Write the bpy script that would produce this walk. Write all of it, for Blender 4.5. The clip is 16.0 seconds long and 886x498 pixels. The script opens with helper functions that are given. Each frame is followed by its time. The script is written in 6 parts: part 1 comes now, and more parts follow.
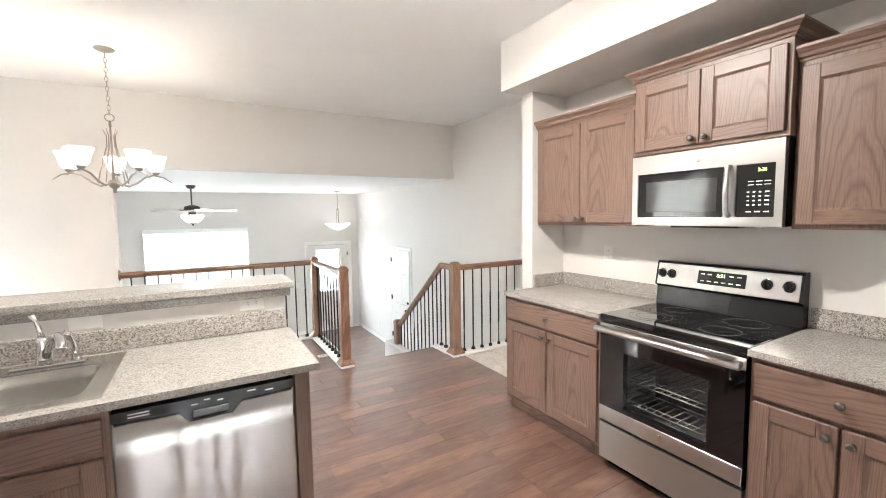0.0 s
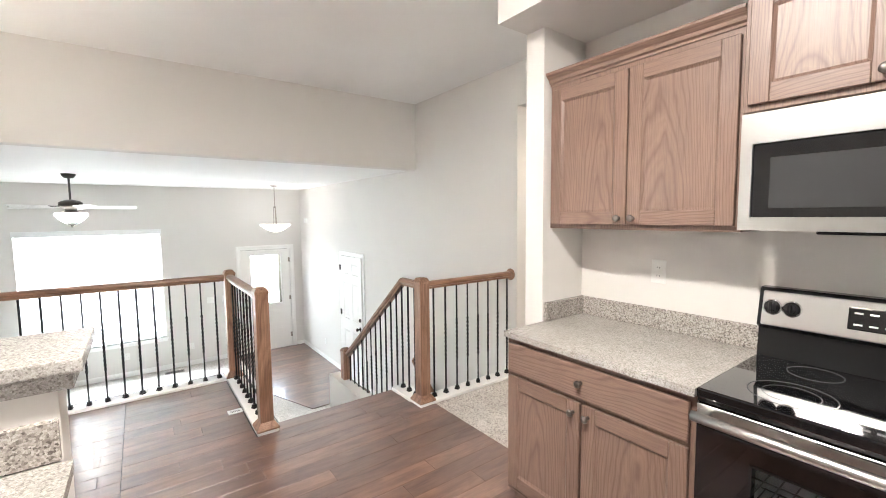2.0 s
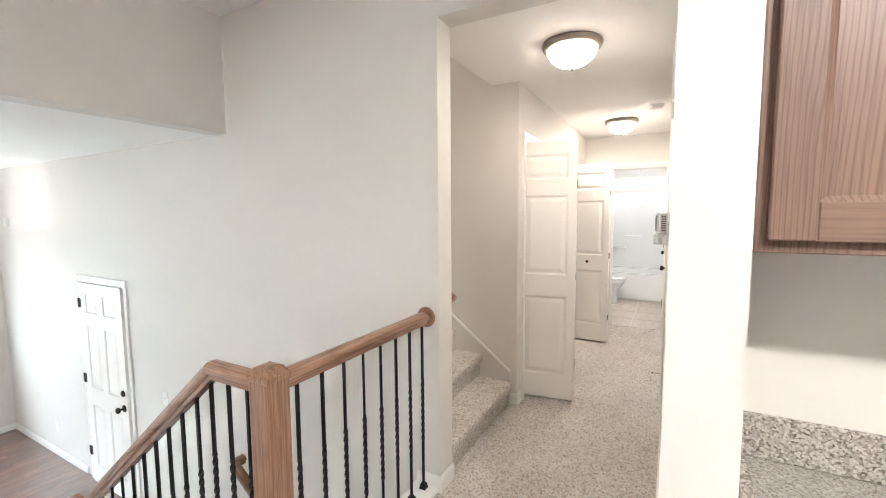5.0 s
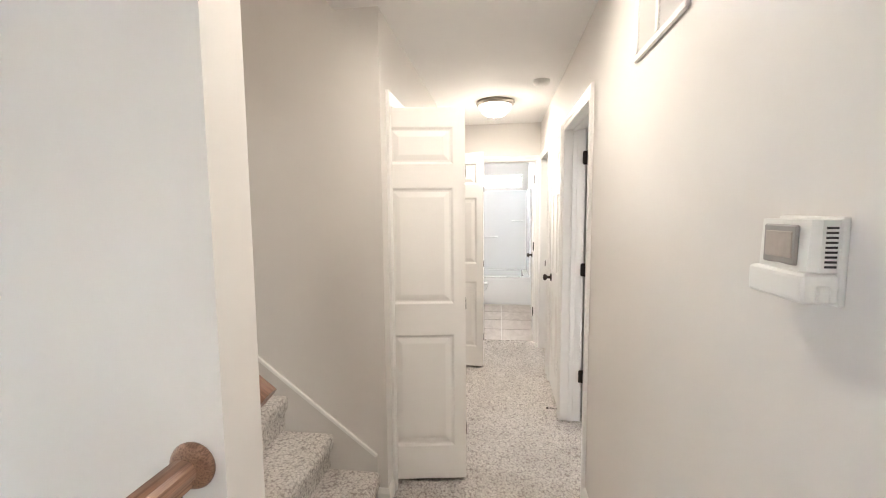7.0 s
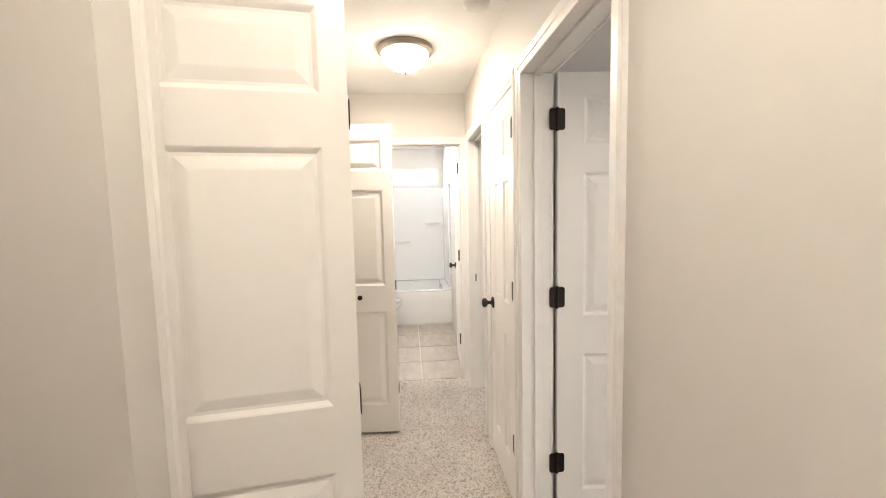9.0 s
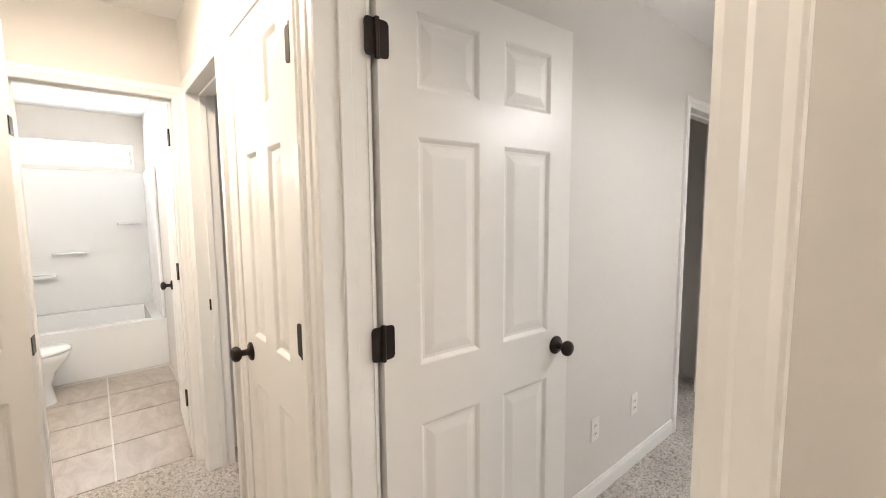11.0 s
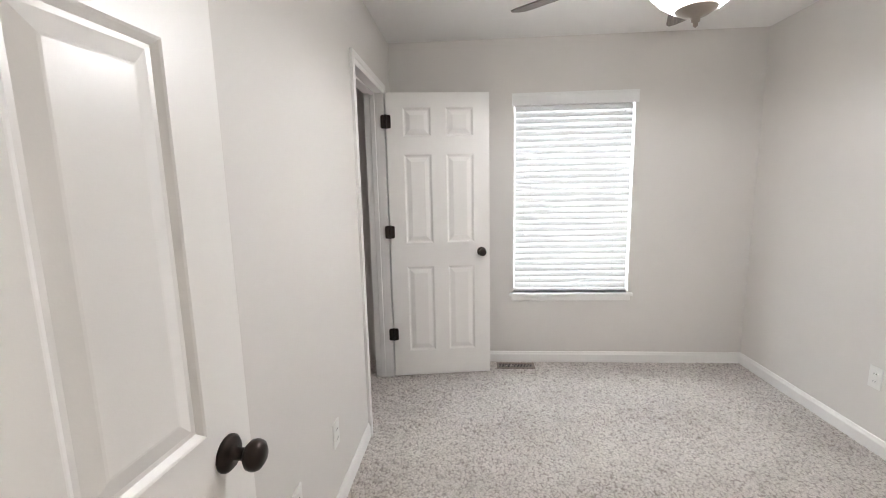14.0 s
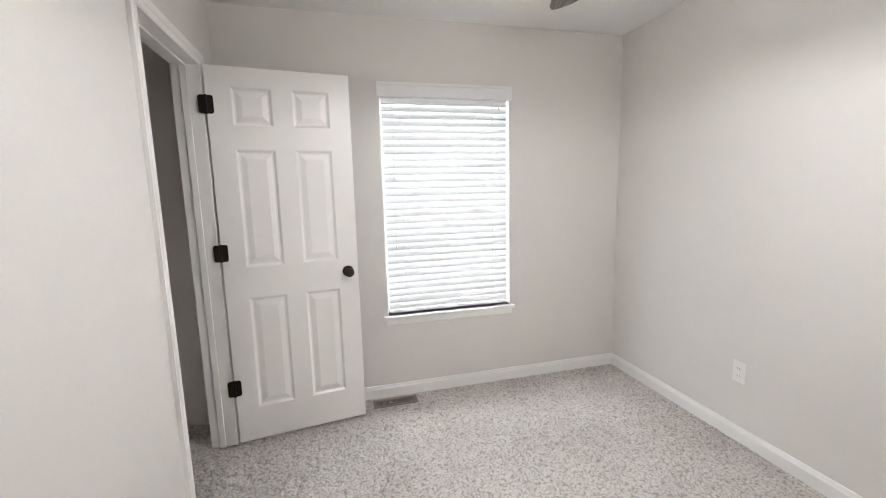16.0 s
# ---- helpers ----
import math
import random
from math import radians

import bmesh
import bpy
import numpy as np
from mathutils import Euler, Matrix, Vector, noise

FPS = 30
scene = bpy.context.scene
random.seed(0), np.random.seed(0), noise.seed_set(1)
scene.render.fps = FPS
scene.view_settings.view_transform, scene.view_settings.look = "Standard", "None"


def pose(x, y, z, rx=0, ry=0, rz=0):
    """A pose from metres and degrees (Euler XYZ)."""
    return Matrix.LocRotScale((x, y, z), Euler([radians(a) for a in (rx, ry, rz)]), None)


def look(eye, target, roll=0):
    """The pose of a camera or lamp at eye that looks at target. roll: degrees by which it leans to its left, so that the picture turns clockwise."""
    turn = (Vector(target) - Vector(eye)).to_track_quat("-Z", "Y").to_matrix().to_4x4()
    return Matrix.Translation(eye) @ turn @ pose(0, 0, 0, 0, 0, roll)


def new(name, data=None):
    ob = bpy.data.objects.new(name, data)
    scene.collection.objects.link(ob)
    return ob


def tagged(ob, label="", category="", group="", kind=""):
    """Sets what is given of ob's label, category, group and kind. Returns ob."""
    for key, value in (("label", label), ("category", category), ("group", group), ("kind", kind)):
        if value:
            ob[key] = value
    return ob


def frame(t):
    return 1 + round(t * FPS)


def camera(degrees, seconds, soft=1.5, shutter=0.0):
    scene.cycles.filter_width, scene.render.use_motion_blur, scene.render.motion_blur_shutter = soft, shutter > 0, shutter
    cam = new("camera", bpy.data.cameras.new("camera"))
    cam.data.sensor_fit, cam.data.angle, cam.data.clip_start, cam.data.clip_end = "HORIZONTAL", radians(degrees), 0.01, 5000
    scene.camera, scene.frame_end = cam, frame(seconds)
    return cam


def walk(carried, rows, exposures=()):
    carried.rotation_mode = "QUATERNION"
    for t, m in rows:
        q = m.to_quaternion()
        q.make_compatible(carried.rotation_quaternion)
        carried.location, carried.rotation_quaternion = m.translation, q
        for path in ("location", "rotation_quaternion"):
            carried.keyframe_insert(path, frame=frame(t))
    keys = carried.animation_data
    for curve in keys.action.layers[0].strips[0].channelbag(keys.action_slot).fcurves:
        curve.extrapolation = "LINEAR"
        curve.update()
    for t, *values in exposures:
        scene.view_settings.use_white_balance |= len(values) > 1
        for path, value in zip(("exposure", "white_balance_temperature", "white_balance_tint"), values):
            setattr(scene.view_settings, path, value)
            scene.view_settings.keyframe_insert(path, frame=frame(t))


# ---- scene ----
cam = camera(93.7, 16.0, soft=1.0)
PATH = [
    (0, (0.129, 0.269, 1.502), (1.129, 1.993, 1.34), -0.9),
    (0.5, (0.24, 0.463, 1.499), (1.297, 2.154, 1.339), -0.8),
    (1, (0.37, 0.718, 1.486), (1.477, 2.376, 1.325), -0.8),
    (1.5, (0.502, 0.99, 1.492), (1.648, 2.621, 1.331), -0.6),
    (2, (0.668, 1.299, 1.487), (1.846, 2.907, 1.327), -0.6),
    (2.5, (0.808, 1.621, 1.494), (2.021, 3.203, 1.33), -0.7),
    (3, (0.946, 1.945, 1.48), (2.208, 3.488, 1.323), -0.5),
    (3.5, (1.089, 2.227, 1.474), (2.428, 3.705, 1.318), -0.4),
    (4, (1.228, 2.45, 1.468), (2.693, 3.804, 1.319), -0.3),
    (4.2, (1.289, 2.535, 1.475), (2.815, 3.819, 1.321), -0.4),
    (6.3, (2.201, 3.271, 1.489), (4.147, 3.696, 1.31), -0.3),
    (6.5, (2.325, 3.293, 1.484), (4.283, 3.659, 1.303), -0.4),
    (7, (2.618, 3.32, 1.496), (4.591, 3.589, 1.314), -0.5),
    (7.5, (2.948, 3.353, 1.488), (4.935, 3.505, 1.313), -1.0),
    (8, (3.214, 3.364, 1.473), (5.205, 3.459, 1.305), -1.1),
    (8.2, (3.332, 3.369, 1.47), (5.324, 3.436, 1.302), -1.2),
    (10.3, (4.413, 3.331, 1.435), (6.22, 2.493, 1.257), -0.6),
    (10.5, (4.478, 3.321, 1.43), (6.221, 2.357, 1.252), -0.5),
    (11, (4.636, 3.287, 1.43), (6.161, 2.008, 1.24), -0.5),
    (11.5, (4.763, 3.227, 1.434), (6.012, 1.679, 1.225), -0.6),
    (12, (4.836, 3.167, 1.439), (5.781, 1.421, 1.201), -0.7),
    (12.5, (4.877, 3.082, 1.428), (5.586, 1.23, 1.17), -1.0),
    (13, (4.932, 2.953, 1.419), (5.46, 1.044, 1.138), -1.2),
    (13.5, (4.986, 2.817, 1.413), (5.349, 0.872, 1.116), -1.1),
    (14, (5.057, 2.694, 1.404), (5.192, 0.722, 1.103), -1.2),
    (14.5, (5.123, 2.573, 1.41), (5.03, 0.599, 1.101), -1.2),
    (15, (5.136, 2.454, 1.4), (4.828, 0.502, 1.089), -1.2),
    (15.5, (5.122, 2.306, 1.416), (4.656, 0.386, 1.108), -1.3),
    (16, (5.047, 2.186, 1.396), (4.546, 0.271, 1.109), -1.4),
]
# the camera's own slow drift of exposure and white balance: seconds, stops, kelvin, tint
DRIFT = [(0, 1.99, 6280, 10), (4, 2.0, 6320, 10), (6.5, 2.02, 6120, 10), (7, 1.97, 6180, 10), (8, 1.94, 6500, 10),
         (10.5, 1.93, 6640, 10), (12.5, 1.94, 6500, 10), (14.5, 1.96, 6350, 10), (16, 1.99, 6330, 10)]
walk(cam, [(t, look(eye, target, roll)) for t, eye, target, roll in PATH], DRIFT)

LIV_W, FD_W, BED_W, BATH_W, DIN_W, PAT_W = 160, 4, 17, 6, 100, 66
HALL_P, BFAN_P, LFAN_P, PEND_P, KIT_P, CHAN_P, STAIR_FILL_P, VAN_P = 13.5, 22.5, 6, 3.5, 21, 0.7, 34, 10
SHADE_E = 0.8

# ---- world, exposure and daylight ----
world = bpy.data.worlds.new("sky")
scene.world = world
world.use_nodes = True
_wn = world.node_tree
_sky = _wn.nodes.new("ShaderNodeTexSky")
_sky.sky_type = "NISHITA"
_sky.sun_disc = False
_sky.sun_elevation, _sky.sun_rotation = radians(70), radians(-34)
_wn.links.new(_sky.outputs[0], _wn.nodes["Background"].inputs[0])
_wn.nodes["Background"].inputs[1].default_value = 0.12


def sun_lamp():
    d = bpy.data.lights.new("sun", "SUN")
    d.energy, d.angle, d.color = 0.8, radians(18), (1.0, 0.97, 0.93)
    ob = new("sun", d)
    ob.matrix_world = look((0, 0, 30), (6, -9, 0))
    return ob


sun_lamp()


def window_light(name, m, w, h, power, color=(0.87, 0.945, 1.0)):
    """Sky light in a window's opening; m faces its local -Z into the room."""
    d = bpy.data.lights.new(name, "AREA")
    d.shape, d.size, d.size_y, d.energy, d.color = "RECTANGLE", w, h, power, color
    ob = new(name, d)
    ob.matrix_world = m
    return ob


def bulb(name, x, y, z, power, radius=0.04, color=(1.0, 0.875, 0.735)):
    d = bpy.data.lights.new(name, "POINT")
    d.energy, d.shadow_soft_size, d.color = power, radius, color
    ob = new(name, d)
    ob.location = (x, y, z)
    return ob


def down_bulb(name, x, y, z, power, color=(1.0, 0.875, 0.735)):
    """The light that a glass bowl throws down from its disc."""
    d = bpy.data.lights.new(name, "AREA")
    d.shape, d.size, d.energy, d.color = "DISK", 0.20, power, color
    ob = new(name, d)
    ob.location = (x, y, z)
    return ob


# ---- plan, in metres ----
KW = 2.74           # kitchen range wall
BW = 2.99           # bedroom west wall
LW = 3.405          # long wall of the stair hall
HS, HN = 2.88, 3.91  # hall side walls
HC = 2.44           # hall and bedroom ceiling
KC = 2.81           # kitchen ceiling
LC = 2.045          # living room ceiling
LF = -1.20          # living room floor
FY = 10.06          # front wall
HY = 5.57           # face of the wall over the stairs
XW = -2.6           # west wall
YS = -2.4           # kitchen south wall
BY = -0.50          # bedroom window wall
BE = 5.65           # bedroom east wall

window_light("living_window_sky", look((0.06, FY + 0.185, 0.34), (0.06, 0, 0.34)), 1.80, 1.90, LIV_W, (0.82, 0.93, 1.0))
window_light("front_door_sky", look((2.68, FY + 0.16, 0.23), (2.68, 0, 0.23)), 0.56, 0.98, FD_W)
window_light("bedroom_window_sky", look((4.295, BY - 0.185, 1.29), (4.295, 5, 1.29)), 0.85, 1.40, BED_W)
window_light("bath_window_sky", look((10.35, 3.40, 2.01), (0, 3.40, 2.01)), 0.9, 0.22, BATH_W)
window_light("patio_door_sky", look((0.1, YS - 0.12, 1.1), (0.1, 5, 1.1)), 1.75, 1.95, PAT_W, (1.0, 0.985, 0.955))
window_light("dining_window_sky", look((XW - 0.185, 4.54, 1.35), (5, 4.54, 1.35)), 0.9, 1.5, DIN_W, (1.0, 0.985, 0.955))
for hx, hy, hp in ((4.06, 3.40, 0.48), (6.36, 3.36, 1.0)):
    down_bulb("hall_bowl_light", hx, hy, 2.345, HALL_P * hp)
    bulb("hall_bulb", hx, hy, 2.36, HALL_P * 0.19 * hp)
# Added fill lamp with no known source, brightening the carpeted stairs.
bulb("upper_stair_bulb", 4.05, 5.3, 4.92, STAIR_FILL_P, 0.1)
# Unseen vanity lamp on an assumed wall, brightening the bathroom.
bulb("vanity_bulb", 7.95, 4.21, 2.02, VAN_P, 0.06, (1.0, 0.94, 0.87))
down_bulb("bedroom_bowl_light", 4.28, 1.115, 2.02, BFAN_P, (1.0, 0.985, 0.99))
bulb("bedroom_bulb", 4.28, 1.115, 2.03, BFAN_P * 0.33, color=(1.0, 0.985, 0.99))
bulb("living_fan_bulb", 0.015, 8.15, 1.50, LFAN_P, color=(1.0, 0.98, 0.96))
bulb("pendant_bulb", 2.63, 9.0, 1.36, PEND_P, color=(1.0, 0.98, 0.96))
down_bulb("kitchen_bowl_light", 0.95, 1.95, 2.675, KIT_P, (1.0, 0.94, 0.855))
bulb("kitchen_bulb", 0.95, 1.95, 2.72, KIT_P * 1.0, radius=0.10, color=(1.0, 0.94, 0.855))


# ---- materials ----
def node(nt, kind, **values):
    n = nt.nodes.new(kind)
    for k, v in values.items():
        n.inputs[k.replace("_", " ")].default_value = v
    return n


def material(name, color, rough=0.5, metal=0.0, spec=0.5):
    m = bpy.data.materials.new(name)
    m.use_nodes = True
    b = m.node_tree.nodes["Principled BSDF"]
    b.inputs["Base Color"].default_value = (*color, 1)
    b.inputs["Roughness"].default_value = rough
    b.inputs["Metallic"].default_value = metal
    b.inputs["Specular IOR Level"].default_value = spec
    m.diffuse_color = (*color, 1)
    return m, m.node_tree, b


def coords(nt, scale=(1, 1, 1), shift=False):
    c = nt.nodes.new("ShaderNodeTexCoord")
    mp = nt.nodes.new("ShaderNodeMapping")
    mp.inputs["Scale"].default_value = scale
    nt.links.new(c.outputs["Object"], mp.inputs["Vector"])
    if shift:
        info = nt.nodes.new("ShaderNodeObjectInfo")
        mul = nt.nodes.new("ShaderNodeVectorMath")
        mul.operation = "SCALE"
        mul.inputs[0].default_value = (17.3, 9.1, 23.7)
        nt.links.new(info.outputs["Random"], mul.inputs["Scale"])
        nt.links.new(mul.outputs[0], mp.inputs["Location"])
    return mp.outputs[0]


def noise_tex(nt, vec, scale, detail=3.0, rough=0.55, distort=0.0):
    n = node(nt, "ShaderNodeTexNoise", Scale=scale, Detail=detail, Roughness=rough, Distortion=distort)
    nt.links.new(vec, n.inputs["Vector"])
    return n.outputs["Fac"]


def ramp(nt, fac, stops):
    r = nt.nodes.new("ShaderNodeValToRGB")
    els = r.color_ramp.elements
    while len(els) < len(stops):
        els.new(0.5)
    for e, (p, c) in zip(els, stops):
        e.position, e.color = p, (*c, 1)
    nt.links.new(fac, r.inputs[0])
    return r.outputs[0]


def mix(nt, fac, a, b, mode="MIX"):
    n = nt.nodes.new("ShaderNodeMix")
    n.data_type, n.blend_type = "RGBA", mode
    for sock, v in ((n.inputs[0], fac), (n.inputs[6], a), (n.inputs[7], b)):
        if isinstance(v, (int, float)):
            sock.default_value = v
        elif isinstance(v, tuple):
            sock.default_value = (*v, 1)
        else:
            nt.links.new(v, sock)
    return n.outputs[2]


def bump(nt, bsdf, height, strength, distance=0.002):
    b = node(nt, "ShaderNodeBump", Strength=strength, Distance=distance)
    nt.links.new(height, b.inputs["Height"])
    nt.links.new(b.outputs[0], bsdf.inputs["Normal"])


def rough_range(nt, bsdf, fac, lo, hi):
    r = node(nt, "ShaderNodeMapRange", To_Min=lo, To_Max=hi)
    nt.links.new(fac, r.inputs["Value"])
    nt.links.new(r.outputs[0], bsdf.inputs["Roughness"])


def paint(name, color, rough, peel=0.10, scale=260):
    m, nt, b = material(name, color, rough)
    v = coords(nt)
    big = noise_tex(nt, v, 1.3, 2)
    col = mix(nt, big, tuple(c * 0.965 for c in color), tuple(min(1, c * 1.03) for c in color))
    nt.links.new(col, b.inputs["Base Color"])
    bump(nt, b, noise_tex(nt, v, scale, 3), peel, 0.0012)
    rough_range(nt, b, noise_tex(nt, v, 3.1, 2), rough - 0.06, rough + 0.06)
    return m


WALL = paint("wall_paint", (0.704, 0.675, 0.642), 0.62)
CEIL = paint("ceiling_paint", (0.87, 0.86, 0.845), 0.8, 0.35, 190)
TRIM = paint("trim_paint", (0.84, 0.825, 0.80), 0.32, 0.05, 60)
DOORW = paint("door_paint", (0.84, 0.82, 0.79), 0.34, 0.07, 320)
PLASTIC = paint("white_plastic", (0.80, 0.79, 0.76), 0.35, 0.0)
TUBW = paint("tub_acrylic", (0.85, 0.86, 0.87), 0.14, 0.0)
VINYLW = paint("blind_vinyl_head", (0.82, 0.82, 0.81), 0.45, 0.0)


def wood(name, dark, mid, light, rough, along="z", scale=1.0, pore=0.46, shift=True, wave=11.0):
    m, nt, b = material(name, mid, rough)
    s = {"x": (1.3, 6.6, 6.6), "y": (6.6, 1.3, 6.6), "z": (6.6, 6.6, 1.3)}[along]
    v = coords(nt, tuple(q * scale for q in s), shift)
    cathedral = noise_tex(nt, v, 1.0, 3.0, 0.42, 0.45)
    rings = nt.nodes.new("ShaderNodeMath")
    rings.operation = "MULTIPLY"
    rings.inputs[1].default_value = wave
    nt.links.new(cathedral, rings.inputs[0])
    fr = nt.nodes.new("ShaderNodeMath")
    fr.operation = "PINGPONG"
    fr.inputs[1].default_value = 1.0
    nt.links.new(rings.outputs[0], fr.inputs[0])
    base = ramp(nt, fr.outputs[0], [(0.0, dark), (0.30, mid), (0.7, light), (1.0, mid)])
    s2 = {"x": (3, 240, 240), "y": (240, 3, 240), "z": (240, 240, 3)}[along]
    v2 = coords(nt, tuple(q * scale for q in s2), shift)
    pores = noise_tex(nt, v2, 1.0, 3, 0.6)
    grain = ramp(nt, pores, [(0.36, tuple(c * 0.62 for c in dark)), (0.56, (1, 1, 1))])
    col = mix(nt, pore, base, grain, "MULTIPLY")
    nt.links.new(col, b.inputs["Base Color"])
    rough_range(nt, b, pores, rough + 0.1, rough - 0.06)
    bump(nt, b, pores, 0.22, 0.0008)
    return m


def oak(name, dark, mid, light, rough, along="z"):
    """Plain-sawn oak: arched growth rings along the board, with open pores."""
    m, nt, b = material(name, mid, rough)
    tc = nt.nodes.new("ShaderNodeTexCoord")
    sep = nt.nodes.new("ShaderNodeSeparateXYZ")
    nt.links.new(tc.outputs["Object"], sep.inputs[0])
    info = nt.nodes.new("ShaderNodeObjectInfo")

    def calc(op, p, q):
        n = nt.nodes.new("ShaderNodeMath")
        n.operation = op
        for sock, v in zip(n.inputs, (p, q)):
            if isinstance(v, (int, float)):
                sock.default_value = v
            else:
                nt.links.new(v, sock)
        return n.outputs[0]

    X, Y, Z = sep.outputs
    if along == "z":
        across, run, lo, span = calc("ADD", X, calc("MULTIPLY", Y, 0.7)), Z, 0.12, 0.16
    else:
        across, run, lo, span = calc("ADD", Z, calc("MULTIPLY", Y, 0.7)), X, 0.01, 0.14
    mid_line = calc("ADD", calc("MULTIPLY", info.outputs["Random"], span), lo)
    off = calc("SUBTRACT", across, mid_line)
    arch = calc("MULTIPLY", calc("MULTIPLY", off, off), 620.0)
    v = coords(nt, (7, 7, 1.9) if along == "z" else (1.9, 7, 7), True)
    wob = calc("MULTIPLY", noise_tex(nt, v, 1.0, 3.0, 0.5, 0.3), 9.0)
    f = calc("ADD", calc("ADD", arch, calc("MULTIPLY", run, 9.0)), wob)
    ring = calc("PINGPONG", f, 1.0)
    base = ramp(nt, ring, [(0.0, dark), (0.34, mid), (0.72, light), (1.0, mid)])
    v2 = coords(nt, (260, 260, 7) if along == "z" else (7, 260, 260), True)
    pores = noise_tex(nt, v2, 1.0, 3, 0.6)
    grain = ramp(nt, pores, [(0.34, (0.55, 0.51, 0.49)), (0.54, (1.03, 1.03, 1.03))])
    stain = ramp(nt, noise_tex(nt, v, 0.6, 3, 0.5), [(0.3, (0.88, 0.87, 0.86)), (0.7, (1.08, 1.07, 1.06))])
    col = mix(nt, 1.0, mix(nt, 0.5, base, grain, "MULTIPLY"), stain, "MULTIPLY")
    nt.links.new(col, b.inputs["Base Color"])
    rough_range(nt, b, pores, rough + 0.1, rough - 0.06)
    bump(nt, b, pores, 0.25, 0.0008)
    return m


OAK_D = ((0.150, 0.088, 0.065), (0.205, 0.129, 0.098), (0.228, 0.147, 0.114))
OAK = oak("stained_oak", *OAK_D, 0.38)
OAK_H = oak("stained_oak_across", *OAK_D, 0.38, "x")
RAIL_C = ((0.215, 0.110, 0.066), (0.300, 0.165, 0.103), (0.355, 0.205, 0.132))
RAIL = wood("rail_oak", *RAIL_C, 0.32, "z")
RAIL_X = wood("rail_oak_x", *RAIL_C, 0.32, "x")
PLANK = wood("dark_hardwood", (0.145, 0.078, 0.057), (0.178, 0.100, 0.075), (0.200, 0.116, 0.089), 0.28, "x", 1.3, 0.3, True, 7.0)


def plank_extra():
    nt = PLANK.node_tree
    b = nt.nodes["Principled BSDF"]
    old = b.inputs["Base Color"].links[0].from_socket
    info = nt.nodes.new("ShaderNodeObjectInfo")
    tone = ramp(nt, info.outputs["Random"], [(0.0, (0.82, 0.80, 0.79)), (0.5, (1, 1, 1)), (1.0, (1.22, 1.18, 1.14))])
    col = mix(nt, 1.0, old, tone, "MULTIPLY")
    v = coords(nt, (1.6, 5, 5), True)
    blot = ramp(nt, noise_tex(nt, v, 2.2, 4, 0.65), [(0.34, (0.72, 0.69, 0.68)), (0.62, (1.18, 1.16, 1.14))])
    nt.links.new(mix(nt, 0.8, col, blot, "MULTIPLY"), b.inputs["Base Color"])
    v3 = coords(nt, (3, 9, 9), True)
    scrape = noise_tex(nt, v3, 3.0, 3, 0.5)
    bump(nt, b, scrape, 0.06, 0.002)
    rough_range(nt, b, scrape, 0.27, 0.38)
    b.inputs["Coat Weight"].default_value = 1.0
    b.inputs["Coat Roughness"].default_value = 0.20
    b.inputs["Coat IOR"].default_value = 2.0
    b.inputs["Specular IOR Level"].default_value = 0.7


plank_extra()


def granite(name, tones, scale):
    m, nt, b = material(name, tones[1], 0.22)
    v = coords(nt)
    vo = node(nt, "ShaderNodeTexVoronoi", Scale=scale)
    nt.links.new(v, vo.inputs["Vector"])
    sep = nt.nodes.new("ShaderNodeSeparateColor")
    nt.links.new(vo.outputs["Color"], sep.inputs[0])
    chips = ramp(nt, sep.outputs[0], [(0.0, tones[0]), (0.28, tones[1]), (0.62, tones[2]), (1.0, tones[3])])
    fine = ramp(nt, noise_tex(nt, v, scale * 1.9, 3, 0.7), [(0.36, (0.70, 0.67, 0.645)), (0.58, (1.06, 1.05, 1.04))])
    col = mix(nt, 0.75, chips, fine, "MULTIPLY")
    big = ramp(nt, noise_tex(nt, v, 6, 3), [(0.3, (0.9, 0.89, 0.88)), (0.7, (1.06, 1.05, 1.04))])
    nt.links.new(mix(nt, 0.8, col, big, "MULTIPLY"), b.inputs["Base Color"])
    rough_range(nt, b, noise_tex(nt, v, 30, 2), 0.16, 0.28)
    return m


GRANITE = granite("granite_top", ((0.23, 0.211, 0.196), (0.362, 0.341, 0.322), (0.42, 0.40, 0.379), (0.52, 0.498, 0.476)), 240)
SPLASH = granite("granite_splash", ((0.14, 0.122, 0.11), (0.31, 0.283, 0.262), (0.43, 0.40, 0.372), (0.57, 0.545, 0.52)), 200)


